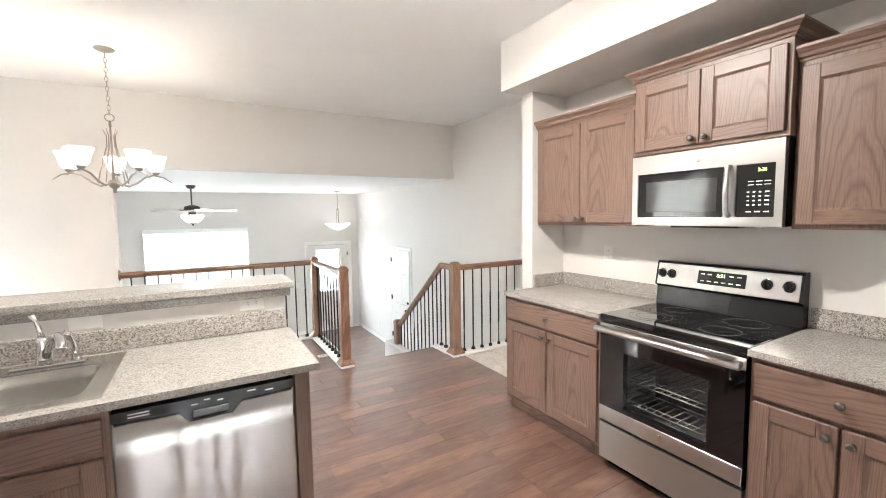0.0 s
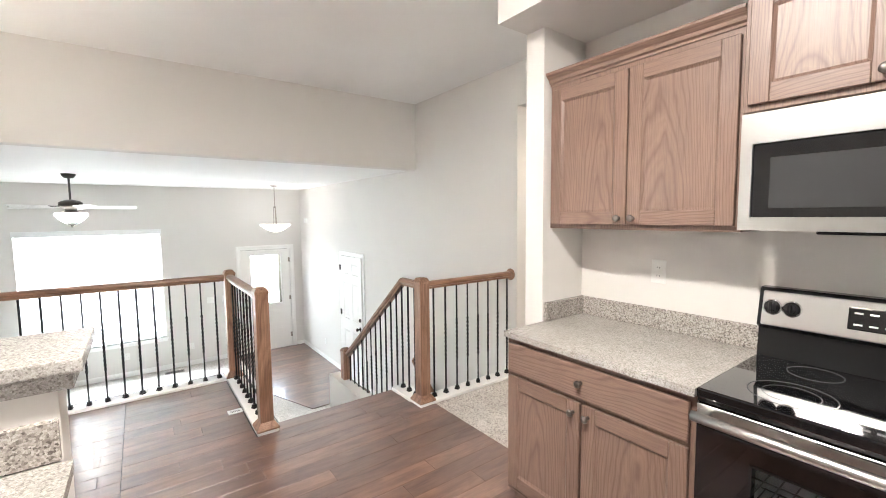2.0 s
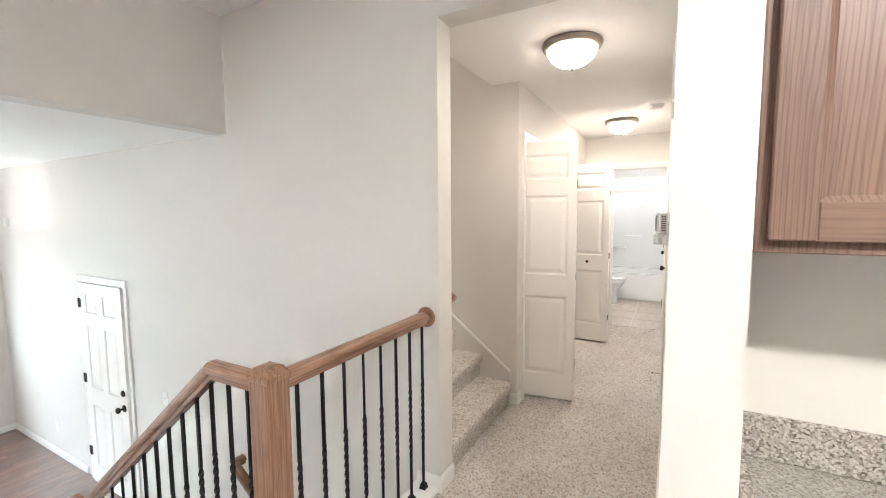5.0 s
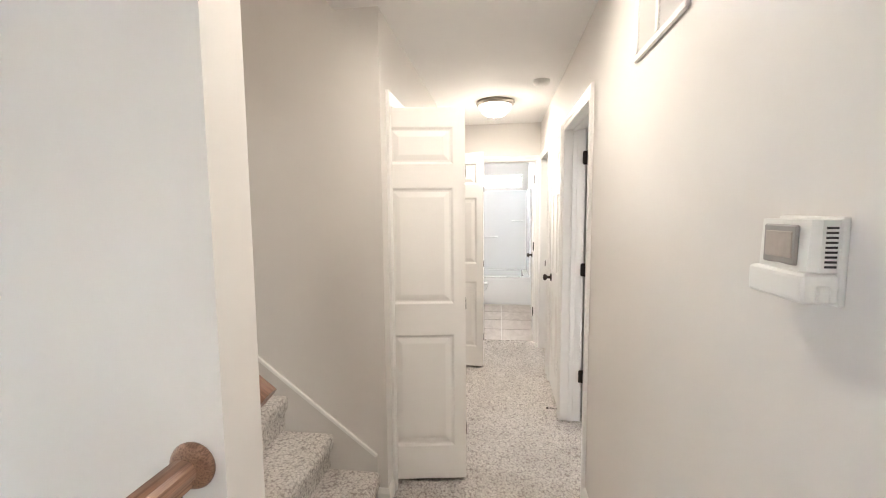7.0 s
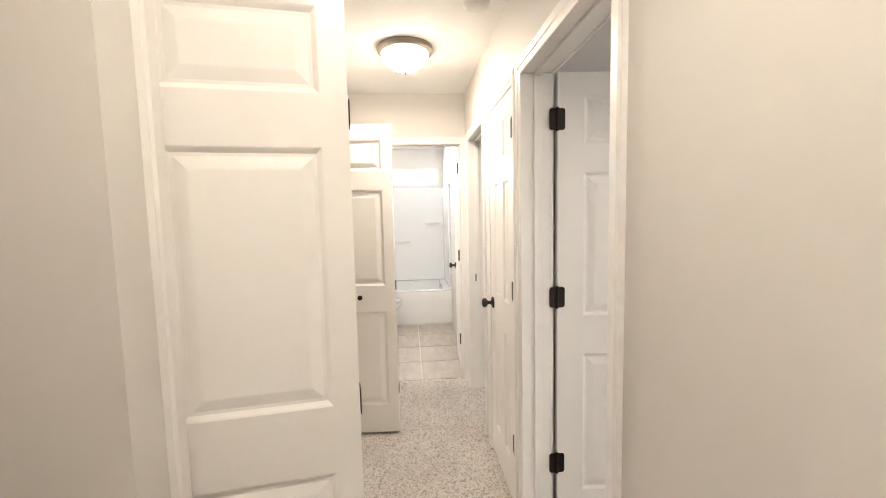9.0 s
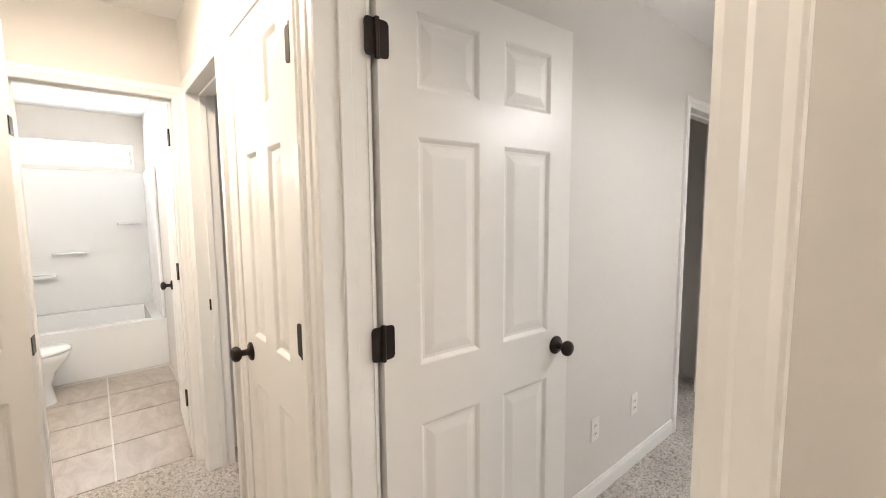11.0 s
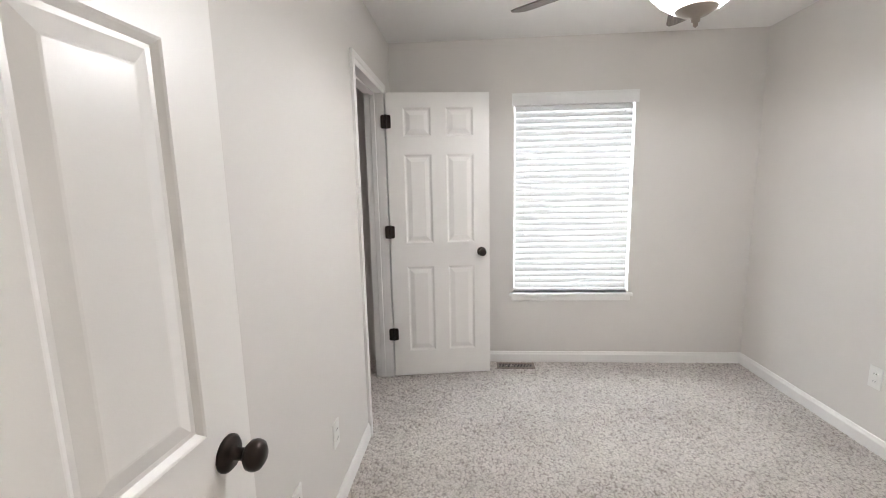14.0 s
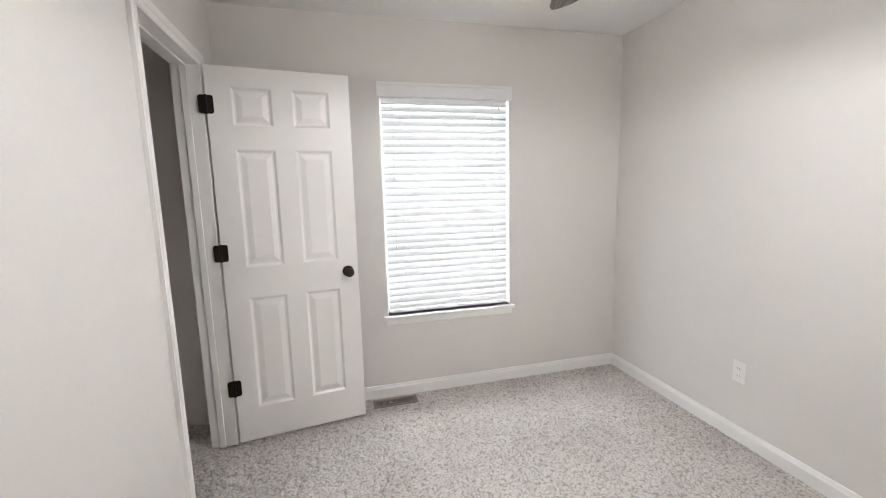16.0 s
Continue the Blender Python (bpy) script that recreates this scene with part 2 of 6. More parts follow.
def carpet(name, dark, mid, light):
    m, nt, b = material(name, mid, 0.95, 0.0, 0.1)
    v = coords(nt)
    vo = node(nt, "ShaderNodeTexVoronoi", Scale=78.0, Randomness=1.0)
    warp = mix(nt, 0.012, v, noise_col(nt, v, 40), "ADD")
    nt.links.new(warp, vo.inputs["Vector"])
    fib = noise_tex(nt, v, 330, 3, 0.7)
    # Colour darkens towards the gaps between tufts, shade put into the pile.
    tuft_shade = ramp(nt, vo.outputs["Distance"], [(0.1, light), (0.5, mid), (0.85, dark)])
    yarn = ramp(nt, fib, [(0.3, (0.72, 0.71, 0.70)), (0.6, (1.1, 1.1, 1.1))])
    col = mix(nt, 0.8, tuft_shade, yarn, "MULTIPLY")
    tread = ramp(nt, noise_tex(nt, v, 2.4, 4, 0.6), [(0.34, (0.87, 0.86, 0.85)), (0.66, (1.06, 1.06, 1.06))])
    clump = ramp(nt, noise_tex(nt, v, 24, 3, 0.6), [(0.3, (0.8, 0.79, 0.78)), (0.55, (1.04, 1.04, 1.04))])
    nt.links.new(mix(nt, 0.9, mix(nt, 0.7, col, clump, "MULTIPLY"), tread, "MULTIPLY"), b.inputs["Base Color"])
    add = nt.nodes.new("ShaderNodeMath")
    add.operation = "SUBTRACT"
    nt.links.new(fib, add.inputs[0])
    nt.links.new(vo.outputs["Distance"], add.inputs[1])
    bump(nt, b, add.outputs[0], 0.9, 0.007)
    b.inputs["Sheen Weight"].default_value = 0.15
    return m


def noise_col(nt, vec, scale):
    n = node(nt, "ShaderNodeTexNoise", Scale=scale, Detail=2.0)
    nt.links.new(vec, n.inputs["Vector"])
    return n.outputs["Color"]


CARPET = carpet("beige_carpet", (0.42, 0.378, 0.345), (0.70, 0.655, 0.61), (0.79, 0.75, 0.71))


def stone_tile(name, dark, mid, light):
    m, nt, b = material(name, mid, 0.35)
    v = coords(nt, (1.0, 2.2, 1.0), True)
    veins = noise_tex(nt, v, 3.2, 5, 0.62, 1.4)
    col = ramp(nt, veins, [(0.30, dark), (0.50, mid), (0.70, light)])
    fine = ramp(nt, noise_tex(nt, v, 70, 3, 0.6), [(0.3, (0.90, 0.89, 0.88)), (0.65, (1.04, 1.04, 1.04))])
    nt.links.new(mix(nt, 0.8, col, fine, "MULTIPLY"), b.inputs["Base Color"])
    rough_range(nt, b, veins, 0.28, 0.42)
    return m


VINYL = stone_tile("bath_tile_face", (0.33, 0.275, 0.235), (0.43, 0.375, 0.33), (0.52, 0.465, 0.42))
GROUT, _, _ = material("grout", (0.66, 0.64, 0.60), 0.8)


def metal(name, color, rough, brushed=None):
    m, nt, b = material(name, color, rough, 1.0)
    v = coords(nt, brushed or (1, 1, 1))
    n = noise_tex(nt, v, 1.0 if brushed else 90, 3, 0.6)
    rough_range(nt, b, n, rough - 0.05, rough + 0.09)
    if brushed:
        bump(nt, b, n, 0.05, 0.0005)
    return m


STEEL = metal("stainless_steel", (0.50, 0.49, 0.475), 0.30, (4, 300, 300))
STEEL_V, _, _ = material("stainless_door", (0.56, 0.555, 0.545), 0.25, 1.0)
STEEL_S, _, _ = material("sink_steel", (0.58, 0.57, 0.55), 0.24, 1.0)
CHROME = metal("chrome", (0.78, 0.78, 0.78), 0.07)
NICKEL = metal("brushed_nickel", (0.34, 0.305, 0.27), 0.32)
KNOB = metal("antique_nickel", (0.20, 0.18, 0.165), 0.34)
PEWTER = metal("dark_pewter", (0.10, 0.092, 0.085), 0.4)
BRONZE = metal("oil_rubbed_bronze", (0.045, 0.036, 0.032), 0.36)
IRON, _nt, _b = material("wrought_iron", (0.018, 0.017, 0.017), 0.42, 0.6)
bump(_nt, _b, noise_tex(_nt, coords(_nt), 140, 3), 0.2, 0.001)
BLACKGLASS, _, _b = material("black_glass", (0.008, 0.008, 0.009), 0.04)
_b.inputs["Coat Weight"].default_value = 0.5
SCREENG, _, _ = material("microwave_screen", (0.045, 0.045, 0.047), 0.06)
BLACK = paint("black_enamel", (0.014, 0.014, 0.015), 0.22, 0.0)
DARK, _, _ = material("dark_inside", (0.03, 0.03, 0.03), 0.7)
GREYP = paint("grey_plastic", (0.33, 0.31, 0.29), 0.4, 0.0)
MARK, _, _ = material("printed_marks", (0.75, 0.75, 0.74), 0.5)
RING, _, _ = material("burner_ring", (0.11, 0.11, 0.115), 0.25)
ENAMEL = paint("oven_enamel", (0.42, 0.42, 0.425), 0.3, 0.0)
BLADE = wood("fan_blade_grey", (0.12, 0.105, 0.095), (0.17, 0.15, 0.135), (0.22, 0.195, 0.175), 0.5, "x")
BLADE_W = paint("fan_blade_white", (0.78, 0.77, 0.75), 0.45, 0.0)


def glow(name, color, strength, clear=0.0):
    """Frosted lamp glass that glows and lets some of the bulb's light straight through."""
    m, nt, b = material(name, (0.9, 0.88, 0.84), 0.35)
    b.inputs["Emission Color"].default_value = (*color, 1)
    b.inputs["Emission Strength"].default_value = strength
    if clear:
        t = nt.nodes.new("ShaderNodeBsdfTransparent")
        s = nt.nodes.new("ShaderNodeMixShader")
        s.inputs[0].default_value = clear
        nt.links.new(b.outputs[0], s.inputs[1])
        nt.links.new(t.outputs[0], s.inputs[2])
        nt.links.new(s.outputs[0], nt.nodes["Material Output"].inputs[0])
    return m


SHADE = glow("frosted_glass_warm", (1.0, 0.92, 0.80), SHADE_E, 0.45)
SHADE_C = glow("frosted_glass_clear", (1.0, 0.96, 0.90), SHADE_E, 0.45)
DIGIT = glow("green_digits", (0.55, 1.0, 0.12), 2.0, 0.0)
GLASS, _nt, _b = material("window_glass", (1, 1, 1), 0.02)
_b.inputs["Transmission Weight"].default_value = 1.0
OVENGLASS, _, _b = material("oven_window_glass", (0.92, 0.92, 0.92), 0.02)
_b.inputs["Transmission Weight"].default_value = 1.0
_b.inputs["IOR"].default_value = 1.15


def blind_slat(name, pass_through):
    m, nt, b = material(name, (0.85, 0.85, 0.84), 0.5)
    t = nt.nodes.new("ShaderNodeBsdfTranslucent")
    t.inputs[0].default_value = (0.9, 0.9, 0.89, 1)
    s = nt.nodes.new("ShaderNodeMixShader")
    s.inputs[0].default_value = pass_through
    out = nt.nodes["Material Output"]
    nt.links.new(b.outputs[0], s.inputs[1])
    nt.links.new(t.outputs[0], s.inputs[2])
    nt.links.new(s.outputs[0], out.inputs[0])
    return m


SLAT = blind_slat("blind_slat", 0.055)
SLAT_SHEER = blind_slat("thin_blind_slat", 0.5)


# ---- mesh building ----
def finish(bm, name, mat, smooth=False):
    bmesh.ops.recalc_face_normals(bm, faces=bm.faces)
    me = bpy.data.meshes.new(name)
    if smooth:
        for f in bm.faces:
            f.smooth = True
    bm.to_mesh(me)
    bm.free()
    for q in (mat if isinstance(mat, (list, tuple)) else [mat]):
        me.materials.append(q)
    return me


def part(name, bm, mat, parent, label="", smooth=False, at=None):
    ob = new(name, bm if isinstance(bm, bpy.types.Mesh) else finish(bm, name, mat, smooth))
    ob.parent = parent
    if at is not None:
        ob.matrix_basis = at
    if label:
        tagged(ob, label)
    return ob


def thing(name, m, label, category, group="", kind=""):
    ob = new(name)
    ob.matrix_basis = m
    ob.empty_display_size = 0.1
    return tagged(ob, label, category, group, kind)


def solo(name, bm, mat, label, category, kind="", smooth=False, m=None, group=""):
    ob = new(name, finish(bm, name, mat, smooth))
    if m is not None:
        ob.matrix_basis = m
    return tagged(ob, label, category, group, kind)


def B():
    return bmesh.new()


def box(bm, x0, x1, y0, y1, z0, z1, bev=0.0, seg=1, mi=0):
    vs = [bm.verts.new((x, y, z)) for z in (z0, z1) for y in (y0, y1) for x in (x0, x1)]
    fs = [bm.faces.new([vs[i] for i in q]) for q in
          ((0, 2, 3, 1), (4, 5, 7, 6), (0, 1, 5, 4), (2, 6, 7, 3), (0, 4, 6, 2), (1, 3, 7, 5))]
    for f in fs:
        f.material_index = mi
    if bev:
        es = list({e for f in fs for e in f.edges})
        bmesh.ops.bevel(bm, geom=es, offset=bev, segments=seg, affect="EDGES", profile=0.6)
    return bm


def cells(bm, xs, ys, zs, solid):
    """Boxes of a grid where solid(i, j, k), with outer faces only."""
    nx, ny, nz = len(xs) - 1, len(ys) - 1, len(zs) - 1
    cache = {}

    def v(i, j, k):
        if (i, j, k) not in cache:
            cache[i, j, k] = bm.verts.new((xs[i], ys[j], zs[k]))
        return cache[i, j, k]

    def full(i, j, k):
        return 0 <= i < nx and 0 <= j < ny and 0 <= k < nz and solid(i, j, k)

    for i in range(nx):
        for j in range(ny):
            for k in range(nz):
                if not full(i, j, k):
                    continue
                for d, q in (((-1, 0, 0), ((0, 0, 0), (0, 0, 1), (0, 1, 1), (0, 1, 0))), ((1, 0, 0), ((1, 0, 0), (1, 1, 0), (1, 1, 1), (1, 0, 1))),
                             ((0, -1, 0), ((0, 0, 0), (1, 0, 0), (1, 0, 1), (0, 0, 1))), ((0, 1, 0), ((0, 1, 0), (0, 1, 1), (1, 1, 1), (1, 1, 0))),
                             ((0, 0, -1), ((0, 0, 0), (0, 1, 0), (1, 1, 0), (1, 0, 0))), ((0, 0, 1), ((0, 0, 1), (1, 0, 1), (1, 1, 1), (0, 1, 1)))):
                    if not full(i + d[0], j + d[1], k + d[2]):
                        bm.faces.new([v(i + a, j + b, k + c) for a, b, c in q])
    return bm


def wall(name, x0, x1, y0, y1, z0, z1, holes=(), mat=None, label="painted drywall wall"):
    """A wall that runs along its longer side; holes are (start, end, bottom, top) along it."""
    along_x = (x1 - x0) > (y1 - y0)
    us = sorted({(x0 if along_x else y0), (x1 if along_x else y1), *[h[0] for h in holes], *[h[1] for h in holes]})
    zs = sorted({z0, z1, *[h[2] for h in holes], *[h[3] for h in holes]})

    def solid(a, k):
        u, z = (us[a] + us[a + 1]) / 2, (zs[k] + zs[k + 1]) / 2
        return not any(h[0] < u < h[1] and h[2] < z < h[3] for h in holes)

    bm = B()
    if along_x:
        cells(bm, us, [y0, y1], zs, lambda i, j, k: solid(i, k))
    else:
        cells(bm, [x0, x1], us, zs, lambda i, j, k: solid(j, k))
    return solo(name, bm, mat or WALL, label, "wall", "structure")


def slab(name, x0, x1, y0, y1, z0, z1, mat, label, category):
    return solo(name, box(B(), x0, x1, y0, y1, z0, z1), mat, label, category, "structure")


def lathe(bm, profile, n=24, m=None, closed=False):
    """Turns (radius, height) pairs about z; m places it."""
    m = m or Matrix()
    rings = []
    for r, z in profile:
        if r < 1e-5:
            rings.append([bm.verts.new(m @ Vector((0, 0, z)))])
        else:
            rings.append([bm.verts.new(m @ Vector((r * math.cos(2 * math.pi * i / n), r * math.sin(2 * math.pi * i / n), z))) for i in range(n)])
    for a, b in zip(rings, rings[1:]):
        for i in range(n):
            j = (i + 1) % n
            if len(a) == 1 and len(b) == 1:
                continue
            if len(a) == 1:
                bm.faces.new((a[0], b[i], b[j]))
            elif len(b) == 1:
                bm.faces.new((a[i], a[j], b[0]))
            else:
                bm.faces.new((a[i], a[j], b[j], b[i]))
    return bm


def tube(bm, pts, r, n=10, section=None, caps=True):
    """Sweeps a round section (or a list of (side, up) points) along pts."""
    pts = [Vector(p) for p in pts]
    rings = []
    up = Vector((0, 0, 1))
    for i, p in enumerate(pts):
        t = (pts[min(i + 1, len(pts) - 1)] - pts[max(i - 1, 0)]).normalized()
        ref = up if abs(t.dot(up)) < 0.95 else Vector((1, 0, 0))
        s = t.cross(ref).normalized()
        u = s.cross(t).normalized()
        rr = r[i] if isinstance(r, (list, tuple)) else r
        sec = section or [(rr * math.cos(2 * math.pi * k / n), rr * math.sin(2 * math.pi * k / n)) for k in range(n)]
        rings.append([bm.verts.new(p + s * a + u * b) for a, b in sec])
    k = len(rings[0])
    for a, b in zip(rings, rings[1:]):
        for i in range(k):
            bm.faces.new((a[i], a[(i + 1) % k], b[(i + 1) % k], b[i]))
    if caps:
        bm.faces.new(rings[0])
        bm.faces.new(list(reversed(rings[-1])))
    return bm


def arc(cx, cz, r, a0, a1, n):
    return [(cx + r * math.cos(radians(a0 + (a1 - a0) * i / n)), cz + r * math.sin(radians(a0 + (a1 - a0) * i / n))) for i in range(n + 1)]


FACING = {"-y": 0, "-x": -90, "+y": 180, "+x": 90}


def place(x, y, z, facing="-y", extra=0):
    """A pose whose local -Y looks the given way."""
    return pose(x, y, z, 0, 0, FACING[facing] + extra)


CASE_PROFILE = [(-0.004, 0.0), (-0.004, 0.010), (0.004, 0.013), (0.020, 0.014), (0.026, 0.018), (0.046, 0.020), (0.053, 0.016), (0.057, 0.016), (0.057, 0.0)]


def casing(name, m, w, z0, z1, label="white painted moulded door casing", sill=False, parent=None):
    """Mitred casing round an opening w wide; local x from 0 to w, out along -y."""
    bm = B()
    prof = [(a, max(d, 0.0006)) for a, d in CASE_PROFILE]
    rows = [[(-a, -d, z0) for a, d in prof], [(-a, -d, z1 + a) for a, d in prof],
            [(w + a, -d, z1 + a) for a, d in prof], [(w + a, -d, z0) for a, d in prof]]
    vs = [[bm.verts.new(p) for p in r] for r in rows]
    for a, b in zip(vs, vs[1:]):
        for i in range(len(prof)):
            j = (i + 1) % len(prof)
            bm.faces.new((a[i], b[i], b[j], a[j]))
    bm.faces.new(vs[0])
    bm.faces.new(vs[-1])
    return solo(name, bm, TRIM, label, "door casing", "structure", m=m)


def jamb(name, m, w, h, depth, stop=0.0):
    """Lining of an opening: local x 0..w, y 0..depth behind the wall face, with a door stop at stop."""
    bm = B()
    t = 0.018
    e = 0.003
    box(bm, 0.0005, t, -e, depth + e, 0, h - t)
    box(bm, w - t, w - 0.0005, -e, depth + e, 0, h - t)
    box(bm, 0.0005, w - 0.0005, -e, depth + e, h - t, h - 0.0005)
    if stop:
        box(bm, t, t + 0.011, stop, stop + 0.032, 0, h - t - 0.011, 0.002)
        box(bm, w - t - 0.011, w - t, stop, stop + 0.032, 0, h - t - 0.011, 0.002)
        box(bm, t, w - t, stop, stop + 0.032, h - t - 0.011, h - t, 0.002)
    return solo(name, bm, TRIM, "white painted door jamb lining", "door jamb", "structure", m=m)


def baseboard(name, pts, z=0.0, h=0.085, t=0.014):
    """Runs along a list of (x, y), with the room on its left."""
    bm = B()
    prof = [(0.0005, 0.0), (t, 0.0), (t, h * 0.72), (t * 0.65, h * 0.86), (t * 0.5, h * 0.97), (t * 0.3, h), (0.0005, h)]
    P = [Vector(p) for p in pts]
    rows = []
    for i, p in enumerate(P):
        d0 = (p - P[i - 1]).normalized() if i else (P[1] - p).normalized()
        d1 = (P[i + 1] - p).normalized() if i + 1 < len(P) else d0
        n0, n1 = Vector((-d0.y, d0.x)), Vector((-d1.y, d1.x))
        mi = (n0 + n1) / max(1e-6, 1 + n0.dot(n1))
        rows.append([bm.verts.new((p.x + mi.x * a, p.y + mi.y * a, z + b)) for a, b in prof])
    for a, b in zip(rows, rows[1:]):
        for i in range(len(prof) - 1):
            bm.faces.new((a[i], a[i + 1], b[i + 1], b[i]))
    bm.faces.new(rows[0])
    bm.faces.new(rows[-1])
    return solo(name, bm, TRIM, "white painted wooden baseboard", "baseboard", "structure")


def carpet_floor(name, x0, x1, y0, y1, z0, z1, mat, label, category, step=0.0085, deep=1.0):
    """A floor slab with a cut pile on it: tufts with narrow dark gaps between them."""
    fl = slab(name, x0, x1, y0, y1, z0, z1, mat, label, category)
    nx, ny = int((x1 - x0) / step) + 1, int((y1 - y0) / step) + 1
    rng = np.random.default_rng(int(nx * 31 + ny))

    def soft(times):
        a = rng.standard_normal((nx, ny))
        for _ in range(times):
            for ax in (0, 1):
                a = (np.roll(a, 1, ax) + 2 * a + np.roll(a, -1, ax)) / 4
        return a / a.std()

    trodden = np.clip(0.5 + 0.45 * soft(90), 0.15, 1.0)
    h = -0.0011 + 0.0022 * soft(0) + deep * trodden * (0.0095 * soft(1) + 0.0040 * soft(4))
    h = np.clip(h, -0.021, 0.0028)
    xs, ys = np.linspace(x0, x1, nx), np.linspace(y0, y1, ny)
    co = np.stack((np.repeat(xs, ny), np.tile(ys, nx), h.ravel()), 1)
    i = (np.arange(nx - 1)[:, None] * ny + np.arange(ny - 1)[None, :]).ravel()
    me = bpy.data.meshes.new("pile")
    me.from_pydata(co, [], np.stack((i, i + ny, i + ny + 1, i + 1), 1))
    me.materials.append(mat)
    me.polygons.foreach_set("use_smooth", np.ones(len(me.polygons), dtype=bool))
    part("pile", me, None, fl, "tufted cut pile")
    return fl


# ---- structure: kitchen, stair hall, living room ----
slab("floor_kitchen_base", XW, 1.42, YS, HY + 0.14, -0.25, -0.012, DARK, "subfloor under the kitchen boards", "floor")
slab("floor_kitchen_edge", 1.42, 2.50, YS, 4.33, -0.25, -0.012, DARK, "subfloor under the kitchen boards", "floor")
carpet_floor("floor_hall", 2.50, 7.36, 2.0, 3.90, -0.25, -0.023, CARPET, "beige cut-pile carpet in the hallway", "floor", deep=0.55)
carpet_floor("floor_hall_landing", 2.50, 3.54, 3.90, 4.06, -0.25, -0.023, CARPET, "beige cut-pile carpet at the railing", "floor", deep=0.55)
carpet_floor("floor_bedroom", BW - 0.1, 6.5, BY - 0.1, 2.0, -0.25, -0.023, CARPET, "beige-grey cut-pile carpet in the bedroom", "floor")
carpet_floor("floor_hall_stairfoot", 3.54, 7.36, 3.90, 4.70, -0.25, -0.023, CARPET, "beige carpet at the foot of the stairs", "floor", deep=0.55)
slab("floor_bath_base", 7.36, 10.4, 2.0, 4.6, -0.25, -0.006, GROUT, "pale grout bed of the bathroom floor", "floor")
slab("floor_living", XW, 2.42, HY + 0.14, FY, LF - 0.2, LF, CARPET, "beige carpet of the lower living room", "floor")
slab("floor_living_stairfoot", 2.42, LW + 0.1, 5.75, FY, LF - 0.2, LF, CARPET, "beige carpet of the lower landing", "floor")
slab("floor_basement", 1.0, LW + 0.1, 2.6, 5.75, LF - 1.6, LF - 1.5, CARPET, "beige carpet at the foot of the lower stairs", "floor")

slab("ceiling_kitchen", XW, LW, YS, HY, KC, KC + 0.15, CEIL, "white painted ceiling", "ceiling")
slab("ceiling_living", XW, LW, HY + 0.14, FY, LC, LC + 0.15, CEIL, "white painted living room ceiling", "ceiling")
slab("ceiling_hall", LW + 0.14, 7.30, HS, 4.095, HC, HC + 0.2, CEIL, "white painted hallway ceiling", "ceiling")
slab("ceiling_bedroom", BW, 6.5, BY, 2.76, HC, HC + 0.15, CEIL, "white painted bedroom ceiling", "ceiling")
slab("ceiling_bath", 7.42, 10.2, 2.1, 4.5, HC, HC + 0.15, CEIL, "white painted bathroom ceiling", "ceiling")
# Unseen lid at an assumed height, shutting sky light out of the stairwell.
slab("ceiling_stairwell", LW + 0.14, 4.57, 3.9, 8.2, 5.0, 5.1, CEIL, "white lid closing the unseen top of the stairwell", "ceiling")

DIN = (4.08, 5.0, 0.6, 2.12)
wall("wall_kitchen_west", XW - 0.2, XW, YS, HY + 0.14, -0.25, KC, [DIN])
wall("wall_kitchen_south", XW, KW, YS - 0.15, YS, -0.25, KC, [(-0.80, 1.0, 0.1, 2.1)])
wall("wall_range", KW, BW, YS, 2.76, -0.02, KC)
wall("wall_hall_south", 2.395, 7.30, 2.76, HS, -0.02, KC, [(4.742, 5.565, -0.02, 2.05), (5.665, 6.265, -0.02, 2.05), (6.43, 7.15, -0.02, 2.05)])
wall("soffit_cabinets", 2.18, KW, YS, HS - 0.004, HC, KC - 0.002, label="painted drywall soffit above the kitchen cabinets")
wall("wall_long", LW, LW + 0.14, HS, FY, -2.8, 5.0, [(HS, HN, -2.8, HC)])
wall("wall_header", -0.62, LW, HY, HY + 0.14, LC - 0.005, KC + 0.15)
wall("wall_dining_north", XW, -0.62, HY, HY + 0.14, -1.2, KC + 0.15)
wall("wall_under_landing", -0.62, 1.30, HY + 0.02, HY + 0.14, LF, -0.014)
wall("wall_living_west", XW - 0.2, XW, HY + 0.14, FY, LF, LC + 0.15)
wall("wall_front", XW - 0.2, LW + 0.2, FY, FY + 0.2, LF - 0.1, LC + 0.15, [(-0.85, 0.97, -0.62, 1.27), (2.21, 3.18, LF, 0.875)])
wall("wall_basement_west", 2.30, 2.42, 2.6, 5.70, LF - 1.5, -0.26)
wall("wall_stair_west", 1.28, 1.40, 4.30, HY + 0.02, LF - 0.2, -0.014)
wall("wall_stairwell_east", 4.57, 4.69, HN + 0.09, 8.2, -0.02, 5.0)
wall("wall_stairwell_end", LW + 0.14, 4.57, 8.2, 8.3, 0, 5.0)
wall("wall_stairwell_over_hall", LW + 0.14, 4.57, 3.9, 4.09, HC + 0.2, 5.0)
wall("wall_hall_north", 4.57, 7.30, HN - 0.03, HN + 0.09, -0.02, HC, [(4.715, 6.60, -0.02, 2.05)])
wall("wall_closet_back", 4.69, 6.75, 4.62, 4.70, -0.02, HC)
wall("wall_closet_end", 6.62, 6.74, HN + 0.09, 4.62, -0.02, HC)
slab("ceiling_closet", 4.69, 6.74, HN + 0.09, 4.7, HC, HC + 0.1, CEIL, "white closet ceiling", "ceiling")
wall("wall_hall_end", 7.30, 7.42, 2.1, 4.5, -0.02, HC, [(2.905, 3.555, -0.02, 2.05)])
wall("wall_bath_south", 7.42, 10.2, 2.70, 2.82, -0.02, HC)
